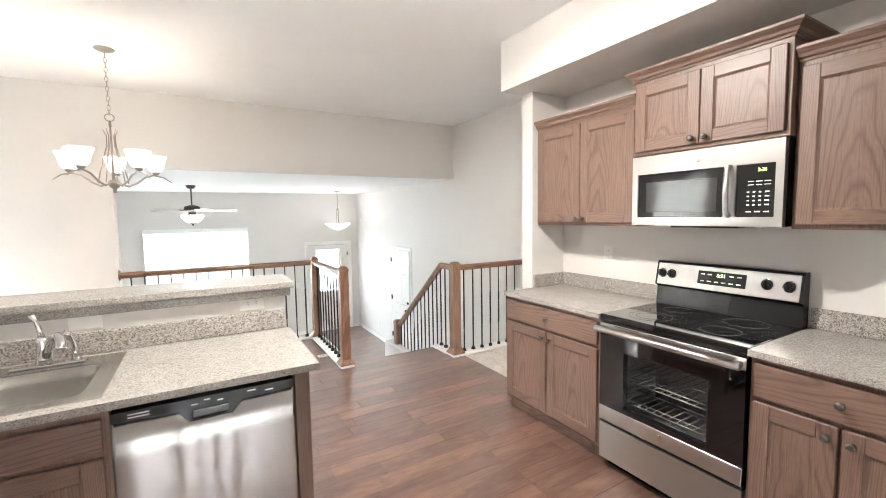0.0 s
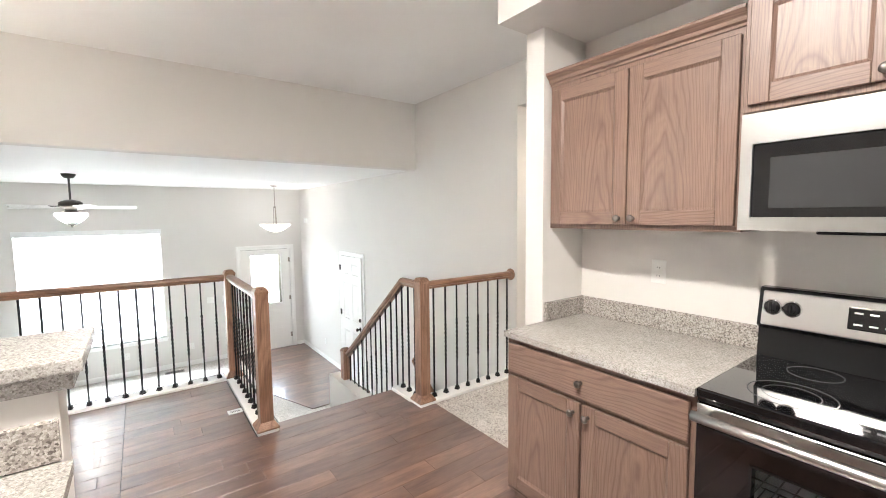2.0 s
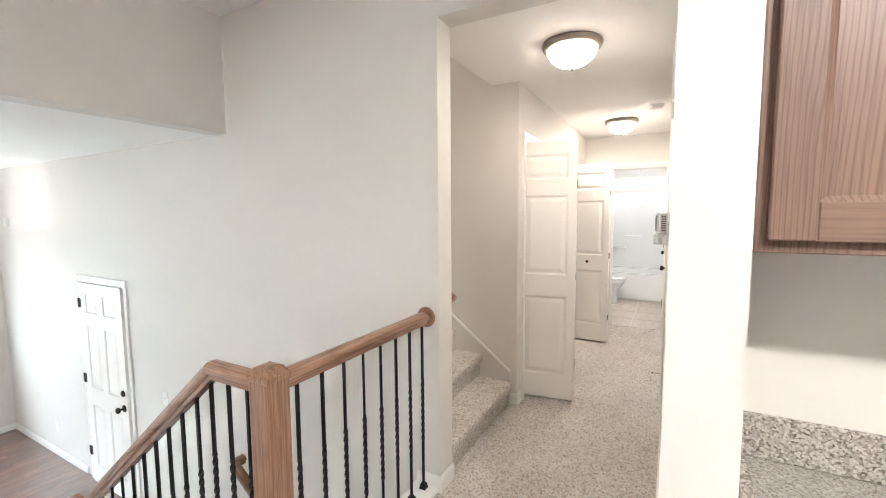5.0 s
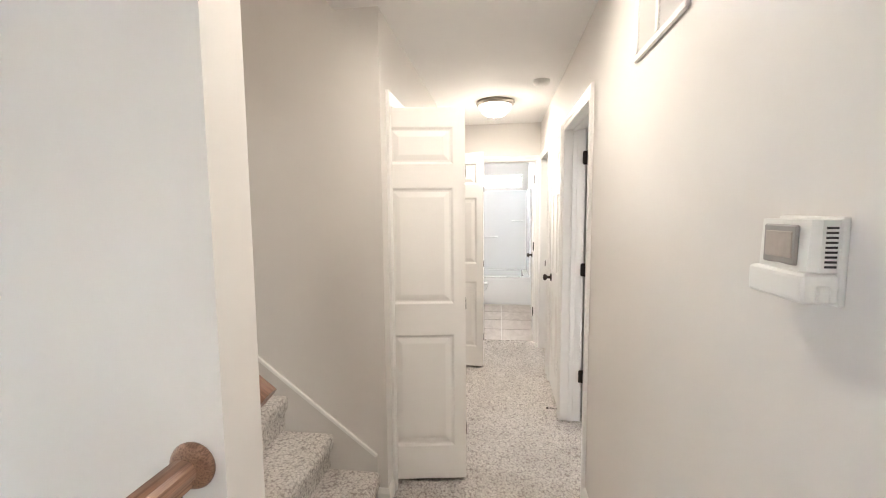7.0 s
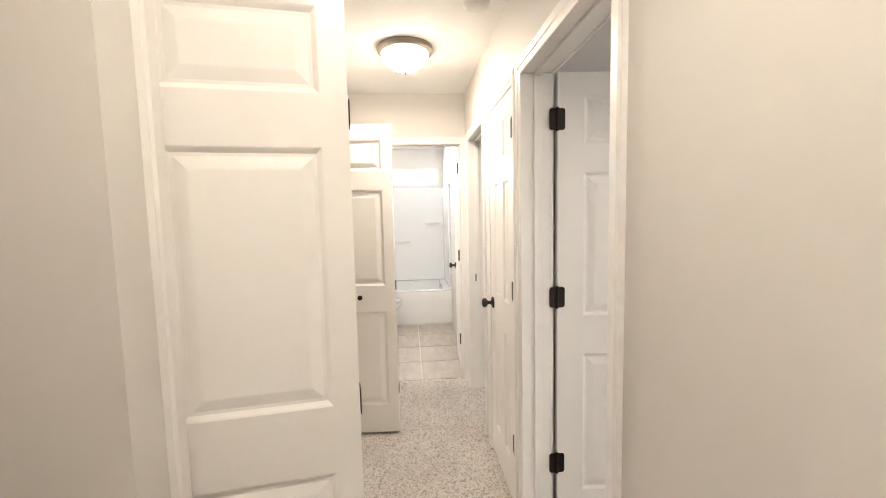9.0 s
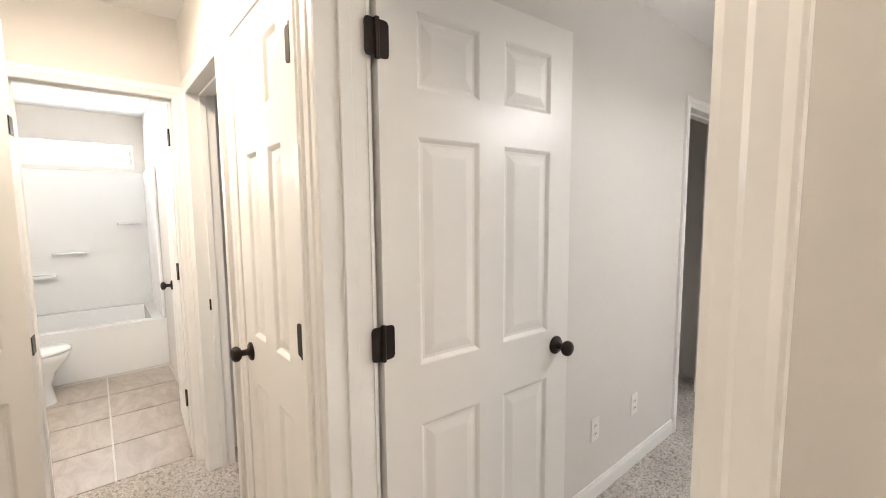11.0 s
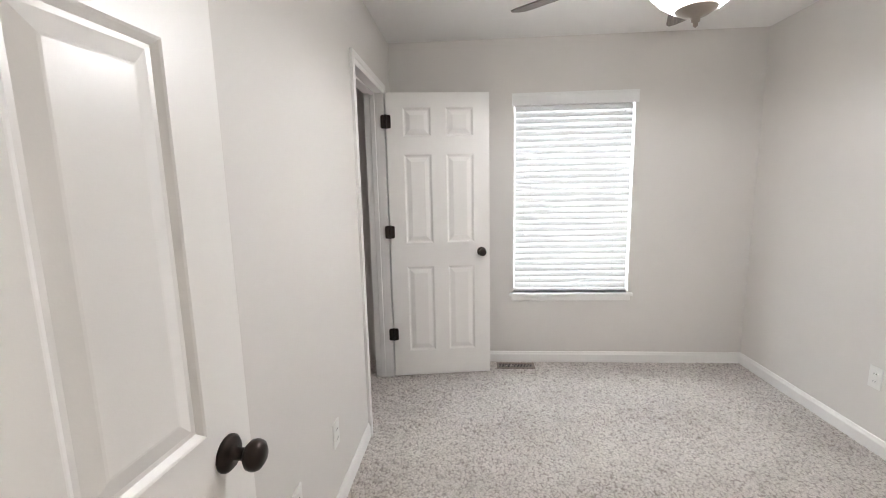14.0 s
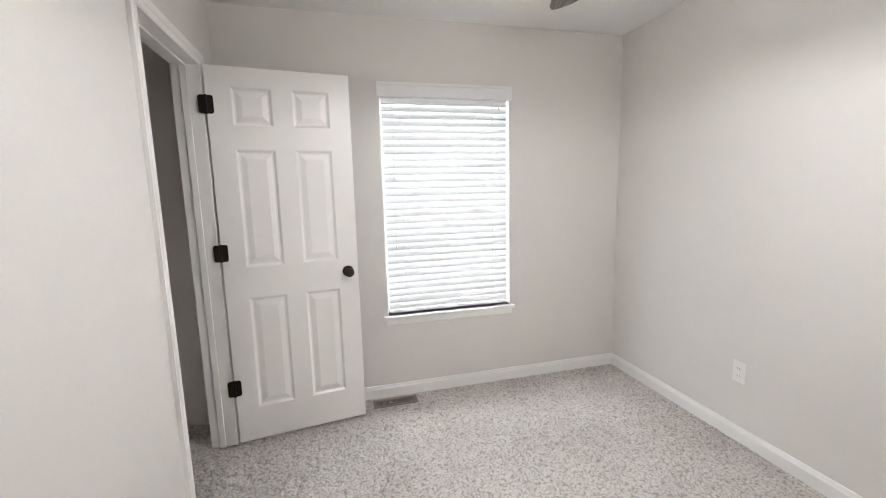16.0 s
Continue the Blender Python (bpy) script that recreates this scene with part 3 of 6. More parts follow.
wall("wall_bath_north", 7.42, 10.2, 4.36, 4.48, -0.02, HC)
wall("wall_bath_east", 10.2, 10.36, 2.70, 4.57, -0.02, HC, [(2.92, 3.87, 1.89, 2.13)])
wall("wall_bedroom_south", BW - 0.2, 6.5, BY - 0.2, BY, -0.02, HC, [(3.86, 4.73, 0.565, 2.02)])
wall("wall_bedroom_east", BE, BE + 0.12, BY, 2.76, -0.02, HC, [(-0.22, 0.51, -0.02, 2.05)])
wall("wall_wardrobe_back", 6.38, 6.5, BY, 1.2, -0.02, HC)
wall("wall_wardrobe_side", BE + 0.12, 6.38, 1.1, 1.2, -0.02, HC)
wall("wall_linen_back", BE + 0.12, 6.34, 2.2, 2.3, -0.02, HC)
wall("wall_room_back", 6.34, 7.30, 1.5, 1.6, -0.02, HC)
wall("wall_room_side", 6.28, 6.40, 1.6, 2.76, -0.02, HC)
slab("ceiling_room", 5.77, 7.30, 1.5, 2.76, HC, HC + 0.1, CEIL, "white ceiling of the next room", "ceiling")

# baseboards, with the room on the left of each run
baseboard("baseboard", [(2.395, 2.78), (2.395, HS), (4.70, HS)])
baseboard("baseboard", [(BE, 0.552), (BE, 2.70)])
baseboard("baseboard", [(4.70, 2.76), (BW, 2.76), (BW, BY), (BE, BY), (BE, -0.262)])
baseboard("baseboard", [(LW, 5.80), (LW, 6.93)], LF)
baseboard("baseboard", [(LW, 8.10), (LW, FY), (3.25, FY)], LF)
baseboard("baseboard", [(2.14, FY), (XW, FY), (XW, HY + 0.14)], LF)
baseboard("baseboard", [(LW, 4.05), (LW, HN), (LW + 0.14, HN)][::-1])
baseboard("baseboard", [(4.655, HN - 0.03), (4.57, HN - 0.03), (4.57, 3.95)])
baseboard("baseboard", [(BE + 0.12, 1.1), (BE + 0.12, 1.1 - 0.3), (BE + 0.12, 0.6)])
baseboard("baseboard", [(6.38, BY), (6.38, 1.1)])
baseboard("baseboard", [(7.30, HN - 0.03), (7.30, 3.62)][::-1])


# ---- doors ----
def six_panel_mesh(w, h, t=0.035, cols=2):
    """A moulded panel leaf; local x 0..w, y -t/2..t/2, z 0..h."""
    st = 0.112 if cols == 2 else 0.062
    mul = 0.10
    if cols == 2:
        pw = (w - 2 * st - mul) / 2
        xs = [0, st, st + pw, st + pw + mul, w - st, w]
        cp = (1, 3)
    else:
        xs = [0, st, w - st, w]
        cp = (1,)
    k = h / 2.02
    zs = [0, 0.189 * k, 0.82 * k, 0.99 * k, 1.609 * k, 1.73 * k, 1.922 * k, h]
    rp = (1, 3, 5)
    bm = B()
    for side in (-1, 1):
        y0 = side * t / 2
        grid = [[bm.verts.new((x, y0, z)) for z in zs] for x in xs]
        for i in range(len(xs) - 1):
            for j in range(len(zs) - 1):
                q = [grid[i][j], grid[i + 1][j], grid[i + 1][j + 1], grid[i][j + 1]]
                if i in cp and j in rp:
                    rings = [q]
                    for inset, depth in ((0.004, 0.002), (0.013, 0.009), (0.021, 0.0095), (0.047, 0.003), (0.051, 0.0025)):
                        y = y0 - side * depth
                        rings.append([bm.verts.new((xs[i] + inset, y, zs[j] + inset)), bm.verts.new((xs[i + 1] - inset, y, zs[j] + inset)),
                                      bm.verts.new((xs[i + 1] - inset, y, zs[j + 1] - inset)), bm.verts.new((xs[i] + inset, y, zs[j + 1] - inset))])
                    for a, b in zip(rings, rings[1:]):
                        for e in range(4):
                            bm.faces.new((a[e], a[(e + 1) % 4], b[(e + 1) % 4], b[e]))
                    bm.faces.new(rings[-1])
                else:
                    bm.faces.new(q)
    e = 0.0
    for x0, x1, z0, z1 in ((0, 0, 0, h), (w, w, 0, h), (0, w, 0, 0), (0, w, h, h)):
        if x0 == x1:
            bm.faces.new([bm.verts.new(p) for p in ((x0, -t / 2, z0), (x0, t / 2, z0), (x0, t / 2, z1), (x0, -t / 2, z1))])
        else:
            bm.faces.new([bm.verts.new(p) for p in ((x0, -t / 2, z0), (x1, -t / 2, z0), (x1, t / 2, z0), (x0, t / 2, z0))])
    return bm


def hinge_bm(side=-1, leaf=0.034):
    """Butt hinge with rounded leaf corners round its pin at the origin."""
    bm = B()
    lathe(bm, [(0, -0.049), (0.0065, -0.048), (0.0065, 0.048), (0, 0.049)], 10)
    for s in (-1, 1):
        pts = [(0, -0.045), (s * (leaf - 0.01), -0.045), (s * (leaf - 0.003), -0.042), (s * leaf, -0.035), (s * leaf, 0.035), (s * (leaf - 0.003), 0.042), (s * (leaf - 0.01), 0.045), (0, 0.045)]
        a = [bm.verts.new((x, 0.0, z)) for x, z in pts]
        b = [bm.verts.new((x, 0.003, z)) for x, z in pts]
        bm.faces.new(a)
        bm.faces.new(b[::-1])
        for i in range(len(pts)):
            bm.faces.new((a[i], a[(i + 1) % len(pts)], b[(i + 1) % len(pts)], b[i]))
    return bm


def knob_bm():
    """Round knob on a rose, standing out along -y from the origin."""
    bm = B()
    m = pose(0, 0, 0, 90, 0, 0)
    lathe(bm, [(0.0, 0.0), (0.033, 0.0), (0.033, 0.004), (0.028, 0.009), (0.016, 0.011), (0.011, 0.016), (0.011, 0.034), (0.019, 0.038),
               (0.026, 0.045), (0.0275, 0.053), (0.025, 0.061), (0.017, 0.067), (0.0, 0.069)], 24, m)
    return bm


def panel_door(name, m, w, h, label, hinge_z=(0.333, 1.087, 1.842), knob_x=None, knob_z=0.93, cols=2, hinge_side=-1, both=True, hinge_turn=0, mat=None, group=""):
    """Door leaf whose hinge edge is at local x=0 and whose faces look along y."""
    d = thing(name, m, label, "door", group, "structure" if name.startswith("door_") else "")
    part("leaf", six_panel_mesh(w, h, cols=cols), mat or DOORW, d, at=pose(0, 0, 0.012))
    for z in hinge_z:
        part("hinge", hinge_bm(), BRONZE, d, "dark bronze butt hinge", at=pose(-0.002, hinge_side * 0.0205, z, 0, 0, hinge_turn))
    if knob_x:
        part("knob", knob_bm(), BRONZE, d, "oil-rubbed bronze door knob", True, pose(knob_x, -0.0175, knob_z))
        if both:
            part("knob", knob_bm(), BRONZE, d, "oil-rubbed bronze door knob", True, pose(knob_x, 0.0175, knob_z, 0, 0, 180))
            part("latch", box(B(), 0, 0.002, -0.012, 0.012, -0.028, 0.028, 0.0005), BRONZE, d, "bronze latch plate", at=pose(w, 0, knob_z))
    return d


# bedroom doorway, open door against the east wall
casing("door_trim_1", place(5.565 - 0.018, HS, 0, "+y"), 0.787, 0, 2.032)
casing("door_trim_2", place(4.742 + 0.018, 2.76, 0, "-y"), 0.787, 0, 2.032)
jamb("door_frame_1", place(5.565, HS, 0, "+y"), 0.823, 2.05, 0.12, 0.045)
panel_door("door_1", pose(5.553, 2.733, 0, 0, 0, -93.6), 0.757, 2.02, "white six-panel bedroom door standing wide open", knob_x=0.690, knob_z=0.942, hinge_side=-1, hinge_turn=4)
# linen closet, closed
casing("door_trim_3", place(6.265 - 0.018, HS, 0, "+y"), 0.564, 0, 2.032)
jamb("door_frame_2", place(6.265, HS, 0, "+y"), 0.60, 2.05, 0.12, 0.055)
panel_door("door_2", pose(5.688, HS - 0.0135, 0, 0, 0, 0), 0.56, 2.015, "white panelled linen closet door, closed", knob_x=0.50, hinge_side=1, both=True)
# next room, open doorway
casing("door_trim_4", place(7.15 - 0.018, HS, 0, "+y"), 0.684, 0, 2.032)
jamb("door_frame_3", place(7.15, HS, 0, "+y"), 0.72, 2.05, 0.12, 0.05)
sp = thing("strike_plate", place(7.15 - 0.0185, HS - 0.055, 0.93, "-x"), "dark bronze strike plate in the door jamb", "strike plate")
part("plate", cells(B(), [-0.014, -0.006, 0.006, 0.014], [-0.0015, 0], [-0.03, -0.012, 0.012, 0.03], lambda i, j, k: not (i == 1 and k == 1)), BRONZE, sp)
part("hole", box(B(), -0.006, 0.006, -0.0008, -0.0002, -0.012, 0.012), DARK, sp)
# bathroom doorway at the end of the hall
casing("door_trim_5", place(7.30, 3.555 - 0.018, 0, "-x"), 0.614, 0, 2.032)
jamb("door_frame_4", place(7.30, 3.555, 0, "-x"), 0.65, 2.05, 0.12, 0.05)
panel_door("door_3", pose(7.43, 2.915, 0, 0, 0, -3.0), 0.61, 2.015, "white panelled bathroom door, open into the room", knob_x=0.55, hinge_side=1)
# laundry closet with two open bifold pairs
casing("door_trim_6", place(4.715 + 0.012, HN - 0.03, 0, "-y"), 1.861, 0, 2.038)
jamb("door_frame_5", place(4.715, HN - 0.03, 0, "-y"), 1.885, 2.05, 0.12)
solo("bifold_track", box(B(), 4.74, 6.58, HN + 0.02, HN + 0.05, 2.0275, 2.0315), NICKEL, "metal bifold door track under the closet header", "door track")
for near, x, y, a in ((True, 4.745, HN + 0.04, -81), (False, 6.518, HN + 0.012, -93)):
    bf = thing("bifold_door", pose(x, y, 0.0, 0, 0, a), "white three-panel bifold closet door, folded open", "bifold door", "bifold closet doors")
    part("leaf", six_panel_mesh(0.455, 2.008, 0.03, 1), DOORW, bf, at=pose(0, 0, 0.018))
    part("leaf", six_panel_mesh(0.455, 2.008, 0.03, 1), DOORW, bf, at=pose(0, 0.05, 0.018, 0, 0, -2))
    for z in (0.3, 1.0, 1.7):
        part("hinge", box(B(), 0.456, 0.459, -0.01, 0.045, z - 0.03, z + 0.03, 0.001), BRONZE, bf, "bronze bifold hinge")
    kb = lathe(B(), [(0, 0), (0.012, 0), (0.009, 0.010), (0.016, 0.018), (0.016, 0.024), (0.0, 0.028)], 16, pose(0, 0, 0, 90, 0, 0))
    part("knob", kb, BRONZE, bf, "small bronze pull knob", True, pose(0.23, 0.066, 0.93, 0, 0, 180) if near else pose(0.23, -0.0155, 0.93))
# bedroom closet with open door
casing("door_trim_7", place(BE, 0.51 - 0.018, 0, "-x"), 0.694, 0, 2.032)
jamb("door_frame_6", place(BE, 0.51, 0, "-x"), 0.73, 2.05, 0.12, 0.05)
panel_door("door_4", pose(BE - 0.022, -0.212, 0, 0, 0, 188.0), 0.71, 2.02, "white six-panel closet door standing open", knob_x=0.65, hinge_side=-1, hinge_turn=0)


# ---- front entry ----
fd = thing("door_5", place(2.235, FY + 0.05, LF, "-y"), "white steel front door with a large glass pane", "door", kind="structure")
part("leaf", cells(B(), [0, 0.165, 0.755, 0.92], [-0.022, 0.022], [0.012, 0.93, 1.95, 2.04], lambda i, j, k: not (i == 1 and k == 1)), DOORW, fd)
part("pane", box(B(), 0.165, 0.755, -0.004, 0.004, 0.93, 1.95), GLASS, fd, "bright frosted glass pane").visible_shadow = False
fr = B()
for q in ((0.135, 0.785, 0.90, 0.945), (0.135, 0.785, 1.935, 1.98), (0.135, 0.18, 0.945, 1.935), (0.74, 0.785, 0.945, 1.935)):
    box(fr, q[0], q[1], -0.034, -0.0225, q[2], q[3], 0.004)
part("glass_frame", fr, TRIM, fd)
for x in (0.14, 0.51):
    for z0, z1 in ((0.18, 0.46), (0.55, 0.80)):
        pm = B()
        box(pm, x, x + 0.27, -0.030, -0.0225, z0, z1, 0.006)
        box(pm, x + 0.035, x + 0.235, -0.036, -0.0295, z0 + 0.035, z1 - 0.035, 0.005)
        part("panel", pm, DOORW, fd)
part("knob", knob_bm(), NICKEL, fd, "brushed nickel knob", True, pose(0.07, -0.022, 0.92))
part("deadbolt", lathe(B(), [(0, 0), (0.03, 0), (0.03, 0.008), (0.02, 0.016), (0, 0.018)], 20, pose(0, 0, 0, 90, 0, 0)), NICKEL, fd, "brushed nickel deadbolt", True, pose(0.07, -0.022, 1.06))
for z in (0.25, 1.03, 1.82):
    part("hinge", hinge_bm(), NICKEL, fd, "brushed nickel hinge", at=pose(0.926, -0.024, z))
casing("door_trim_8", place(2.21, FY, 0, "-y"), 0.97, LF, 0.875)
jamb("door_frame_7", place(2.21, FY, LF, "-y"), 0.97, 2.075, 0.2, 0.075)
panel_door("door_6", place(LW - 0.012, 7.93, LF, "-x"), 0.80, 2.03, "white six-panel closet door, closed", knob_x=0.735, hinge_side=-1, both=False)
casing("door_trim_9", place(LW, 7.945, LF, "-x"), 0.83, 0, 2.055)
part("deadbolt", lathe(B(), [(0, 0), (0.03, 0), (0.03, 0.008), (0.02, 0.016), (0, 0.018)], 20, pose(0, 0, 0, 90, 0, 0)), BRONZE, bpy.data.objects["door_6"], "dark bronze deadbolt", True, pose(0.735, -0.0175, 1.07))


# ---- stairs ----
def flight(name, x0, x1, y0, rise, run, n, z0, sgn, mat, label, nose=0.025, rnd=0.02):
    st = thing(name, pose(0, 0, 0), label, "stairs", kind="structure")
    for i in range(n):
        y = y0 + i * run
        bm = B()
        z = z0 + sgn * rise * (i + 1)
        if sgn > 0:
            box(bm, x0, x1, y - nose, y + run + 0.04, z - 0.085, z, rnd, 4)
            box(bm, x0 + 0.001, x1 - 0.001, y, y + 0.03, z - rise - 0.001, z - 0.02)
        else:
            box(bm, x0, x1, y - nose, y + run + 0.005, z - 0.04, z, rnd, 3)
            box(bm, x0 + 0.001, x1 - 0.001, y + run - 0.03, y + run - 0.006, z - rise, z - 0.02)
        part("step", bm, mat, st)
    return st


flight("stairs_1", LW + 0.142, 4.556, 3.94, 0.1875, 0.24, 13, 0.0, 1, CARPET, "beige carpeted stairs to the upper floor", 0.032, 0.036)
flight("stairs_2", 1.42, 2.34, 4.36, 0.1714, 0.225, 6, 0.0, -1, PLANK, "dark hardwood stairs down to the living room", 0.02, 0.008)
lo = thing("stairs_3", pose(0, 0, 0), "carpeted stairs down from the entry landing", "stairs", kind="structure")
for i in range(7):
    part("step", box(B(), 2.425, LW - 0.001, 5.75 - 0.25 * (i + 1), 5.77 - 0.25 * i, LF - 0.18 * (i + 1) - 0.04, LF - 0.18 * (i + 1), 0.015, 2), CARPET, lo)
sk = B()
pts = [(3.93, 0.0), (3.93, 0.265), (3.93 + 0.24 * 9, 0.265 + 0.1875 * 9), (3.93 + 0.24 * 9, 0.1875 * 9 - 0.1)]
a = [sk.verts.new((4.5695, y, z)) for y, z in pts]
b = [sk.verts.new((4.556, y, z)) for y, z in pts]
sk.faces.new(a), sk.faces.new(b[::-1])
for i in range(4):
    sk.faces.new((a[i], a[(i + 1) % 4], b[(i + 1) % 4], b[i]))
L9 = math.hypot(0.24 * 9, 0.1875 * 9)
cap = box(B(), -0.010, 0.004, 0, L9, -0.012, 0.006, 0.003)
solo("trim_skirt", sk, WALL, "painted skirt board beside the carpeted stairs", "skirt board", "structure")
solo("trim_skirt_cap", cap, TRIM, "white skirt cap strip along the stairs", "trim", "structure", m=pose(4.556, 3.93, 0.265, math.degrees(math.atan2(0.1875, 0.24)), 0, 0))


# ---- railings ----
def newel_bm(h, w=0.088):
    bm = B()
    r = w / 2
    box(bm, -r, r, -r, r, 0, h - 0.045, 0.006, 2)
    t = B()
    top = [(-r - 0.004, h - 0.05), (r + 0.004, h - 0.05)]
    lathe(bm, [((r + 0.001) * math.sqrt(2), h - 0.048), ((r + 0.003) * math.sqrt(2), h - 0.04), ((r + 0.003) * math.sqrt(2), h - 0.03), (r * 0.98, h - 0.004), (r * 0.5, h), (0, h)], 4, pose(0, 0, 0, 0, 0, 45))
    t.free()
    return bm


def newel_base_bm(w=0.088):
    bm = B()
    r = w / 2
    lathe(bm, [((r + 0.03) * math.sqrt(2), 0.0), ((r + 0.03) * math.sqrt(2), 0.012), ((r + 0.022) * math.sqrt(2), 0.024), ((r + 0.004) * math.sqrt(2), 0.05), ((r + 0.0005) * math.sqrt(2), 0.052)], 4, pose(0, 0, 0, 0, 0, 45))
    return bm


RAIL_SEC = [(-0.020, -0.030), (-0.020, -0.014), (-0.030, -0.008), (-0.033, 0.006), (-0.029, 0.020), (-0.018, 0.028), (0.0, 0.031), (0.018, 0.028), (0.029, 0.020), (0.033, 0.006), (0.030, -0.008), (0.020, -0.014), (0.020, -0.030)]


def baluster_mesh(h):
    """Square iron bar, twisted over its middle."""
    bm = B()
    r = 0.0054
    rings = []
    zs = [0, 0.28 * h] + [0.28 * h + 0.40 * h * i / 30 for i in range(1, 30)] + [0.68 * h, h]
    for z in zs:
        a = min(max((z - 0.28 * h) / (0.40 * h), 0), 1) * math.pi * 5
        rr = r * (1.25 if 0.28 * h < z < 0.68 * h else 1.0) * math.sqrt(2)
        rings.append([bm.verts.new((rr * math.cos(a + math.pi / 4 + math.pi / 2 * k), rr * math.sin(a + math.pi / 4 + math.pi / 2 * k), z)) for k in range(4)])
    for p, q in zip(rings, rings[1:]):
        for k in range(4):
            bm.faces.new((p[k], p[(k + 1) % 4], q[(k + 1) % 4], q[k]))
    return finish(bm, "baluster", IRON)


def shoe_mesh():
    bm = B()
    q = math.sqrt(2)
    lathe(bm, [(0.0, 0.0), (0.017 * q, 0.0), (0.017 * q, 0.010), (0.013 * q, 0.013), (0.016 * q, 0.017), (0.011 * q, 0.030), (0.0, 0.030)], 4, pose(0, 0, 0, 0, 0, 45))
    return finish(bm, "baluster_shoe", IRON)


BAL = baluster_mesh(0.895)
BAL_S = baluster_mesh(0.86)
SHOE = shoe_mesh()


def rosette_bm():
    return lathe(B(), [(0, 0), (0.052, 0), (0.054, 0.006), (0.05, 0.013), (0.043, 0.017), (0.036, 0.018), (0, 0.019)], 28)


def plate_bm(x0, x1, y0, y1):
    bm = box(B(), x0, x1, y0, y1, 0.0, 0.026, 0.004)
    return bm


def bal_row(parent, p0, p1, n, z=0.026):
    for i in range(n):
        f = i / max(1, n - 1)
        x, y = p0[0] + (p1[0] - p0[0]) * f, p0[1] + (p1[1] - p0[1]) * f
        b = part("baluster", BAL, None, parent, "black twisted iron baluster", at=pose(x, y, z, 0, 0, 13 * i))
        part("shoe", SHOE, None, b)


NAx, NAy, NBy = 1.315, 5.50, 4.30
NCx, NCy, NDx, NDy = 2.425, 3.985, 2.40, 5.46
r1 = thing("landing_railing", pose(0, 0, 0), "oak railing with black twisted iron balusters on the landing", "railing")
part("base_plate", plate_bm(-0.62, 1.385, HY - 0.115, HY + 0.02), TRIM, r1, "white painted base plate")
part("base_plate", plate_bm(1.245, 1.385, 4.235, HY - 0.117), TRIM, r1, "white painted base plate")
for y in (NAy, NBy):
    nw = part("newel", newel_bm(0.99), RAIL, r1, "square oak newel post", at=pose(NAx, y, 0.026))
    part("newel_base", newel_base_bm(), RAIL, nw)
part("handrail", tube(B(), [(-0.60, 0, 0), (0.35, 0, 0), (1.30, 0, 0)], 0, section=RAIL_SEC), RAIL_X, r1, smooth=False, at=pose(-0.002, NAy + 0.01, 0.945))
part("handrail", tube(B(), [(0, 0, 0), (0.56, 0, 0), (1.12, 0, 0)], 0, section=RAIL_SEC), RAIL_X, r1, at=pose(NAx, 4.34, 0.945, 0, 0, 90))
part("rosette", rosette_bm(), RAIL, r1, "round oak wall rosette", True, pose(-0.619, NAy + 0.03, 0.945, 0, 90, 0))
bal_row(r1, (-0.52, NAy + 0.01), (NAx - 0.12, NAy + 0.01), 16)
bal_row(r1, (NAx, 4.42), (NAx, 5.38), 9)

r2 = thing("stair_railing", pose(0, 0, 0), "oak stair railing with black twisted iron balusters", "railing")
part("base_plate", plate_bm(2.355, LW - 0.001, NCy - 0.07, NCy + 0.075), TRIM, r2, "white painted base plate")
part("base_plate", plate_bm(2.345, 2.50, NCy + 0.077, 4.36), TRIM, r2, "white painted base plate")
part("stringer", box(B(), 2.345, 2.42, 4.05, 4.36, -0.3, -0.001), TRIM, r2, "white painted stair stringer")
nw = part("newel", newel_bm(0.985), RAIL, r2, "square oak newel post", at=pose(NCx, NCy, 0.026))
part("newel_base", newel_base_bm(), RAIL, nw)
nd = part("newel", newel_bm(1.16), RAIL, r2, "square oak newel post", at=pose(NDx, NDy, -1.08))
part("handrail", tube(B(), [(0, 0, 0), (0.45, 0, 0), (0.905, 0, 0)], 0, section=RAIL_SEC), RAIL_X, r2, at=pose(NCx + 0.04, NCy, 0.945))
part("rosette", rosette_bm(), RAIL, r2, "round oak wall rosette", True, pose(LW - 0.0005, NCy, 0.945, 0, -90, 0))
sl = math.hypot(1.12, 0.92)
part("handrail", tube(B(), [(0, 0, 0), (0.13, 0, 0), (0.255, 0, 0)], 0, section=RAIL_SEC), RAIL_X, r2, at=pose(NCx, NCy + 0.04, 0.945, 0, 0, 90))
part("handrail", tube(B(), [(0, 0, 0), (sl / 2, 0, 0), (sl, 0, 0)], 0, section=RAIL_SEC), RAIL_X, r2, at=pose(NCx, NCy + 0.285, 0.948, 0, math.degrees(math.atan2(0.92, 1.12)), 90 + 1.2))
bal_row(r2, (NCx + 0.11, NCy), (LW - 0.05, NCy), 8)
bal_row(r2, (NCx, NCy + 0.11), (NCx, NCy + 0.31), 3)
for i in range(11):
    y = NCy + 0.40 + 0.098 * i
    f = (y - NCy - 0.285) / 1.12
    b = part("baluster", BAL_S, None, r2, "black twisted iron baluster", at=pose(NCx - 0.018 * f, y, 0.945 - 0.92 * f - 0.885, 0, 0, 11 * i))
solo("trim_stringer", box(B(), -0.02, 0.02, 0, 1.6, -0.28, 0.0, 0.003), TRIM, "white painted sloping stair stringer", "stringer", "structure", m=pose(2.40, 4.36, 0.02, -math.degrees(math.atan2(0.1714, 0.225)), 0, 0))

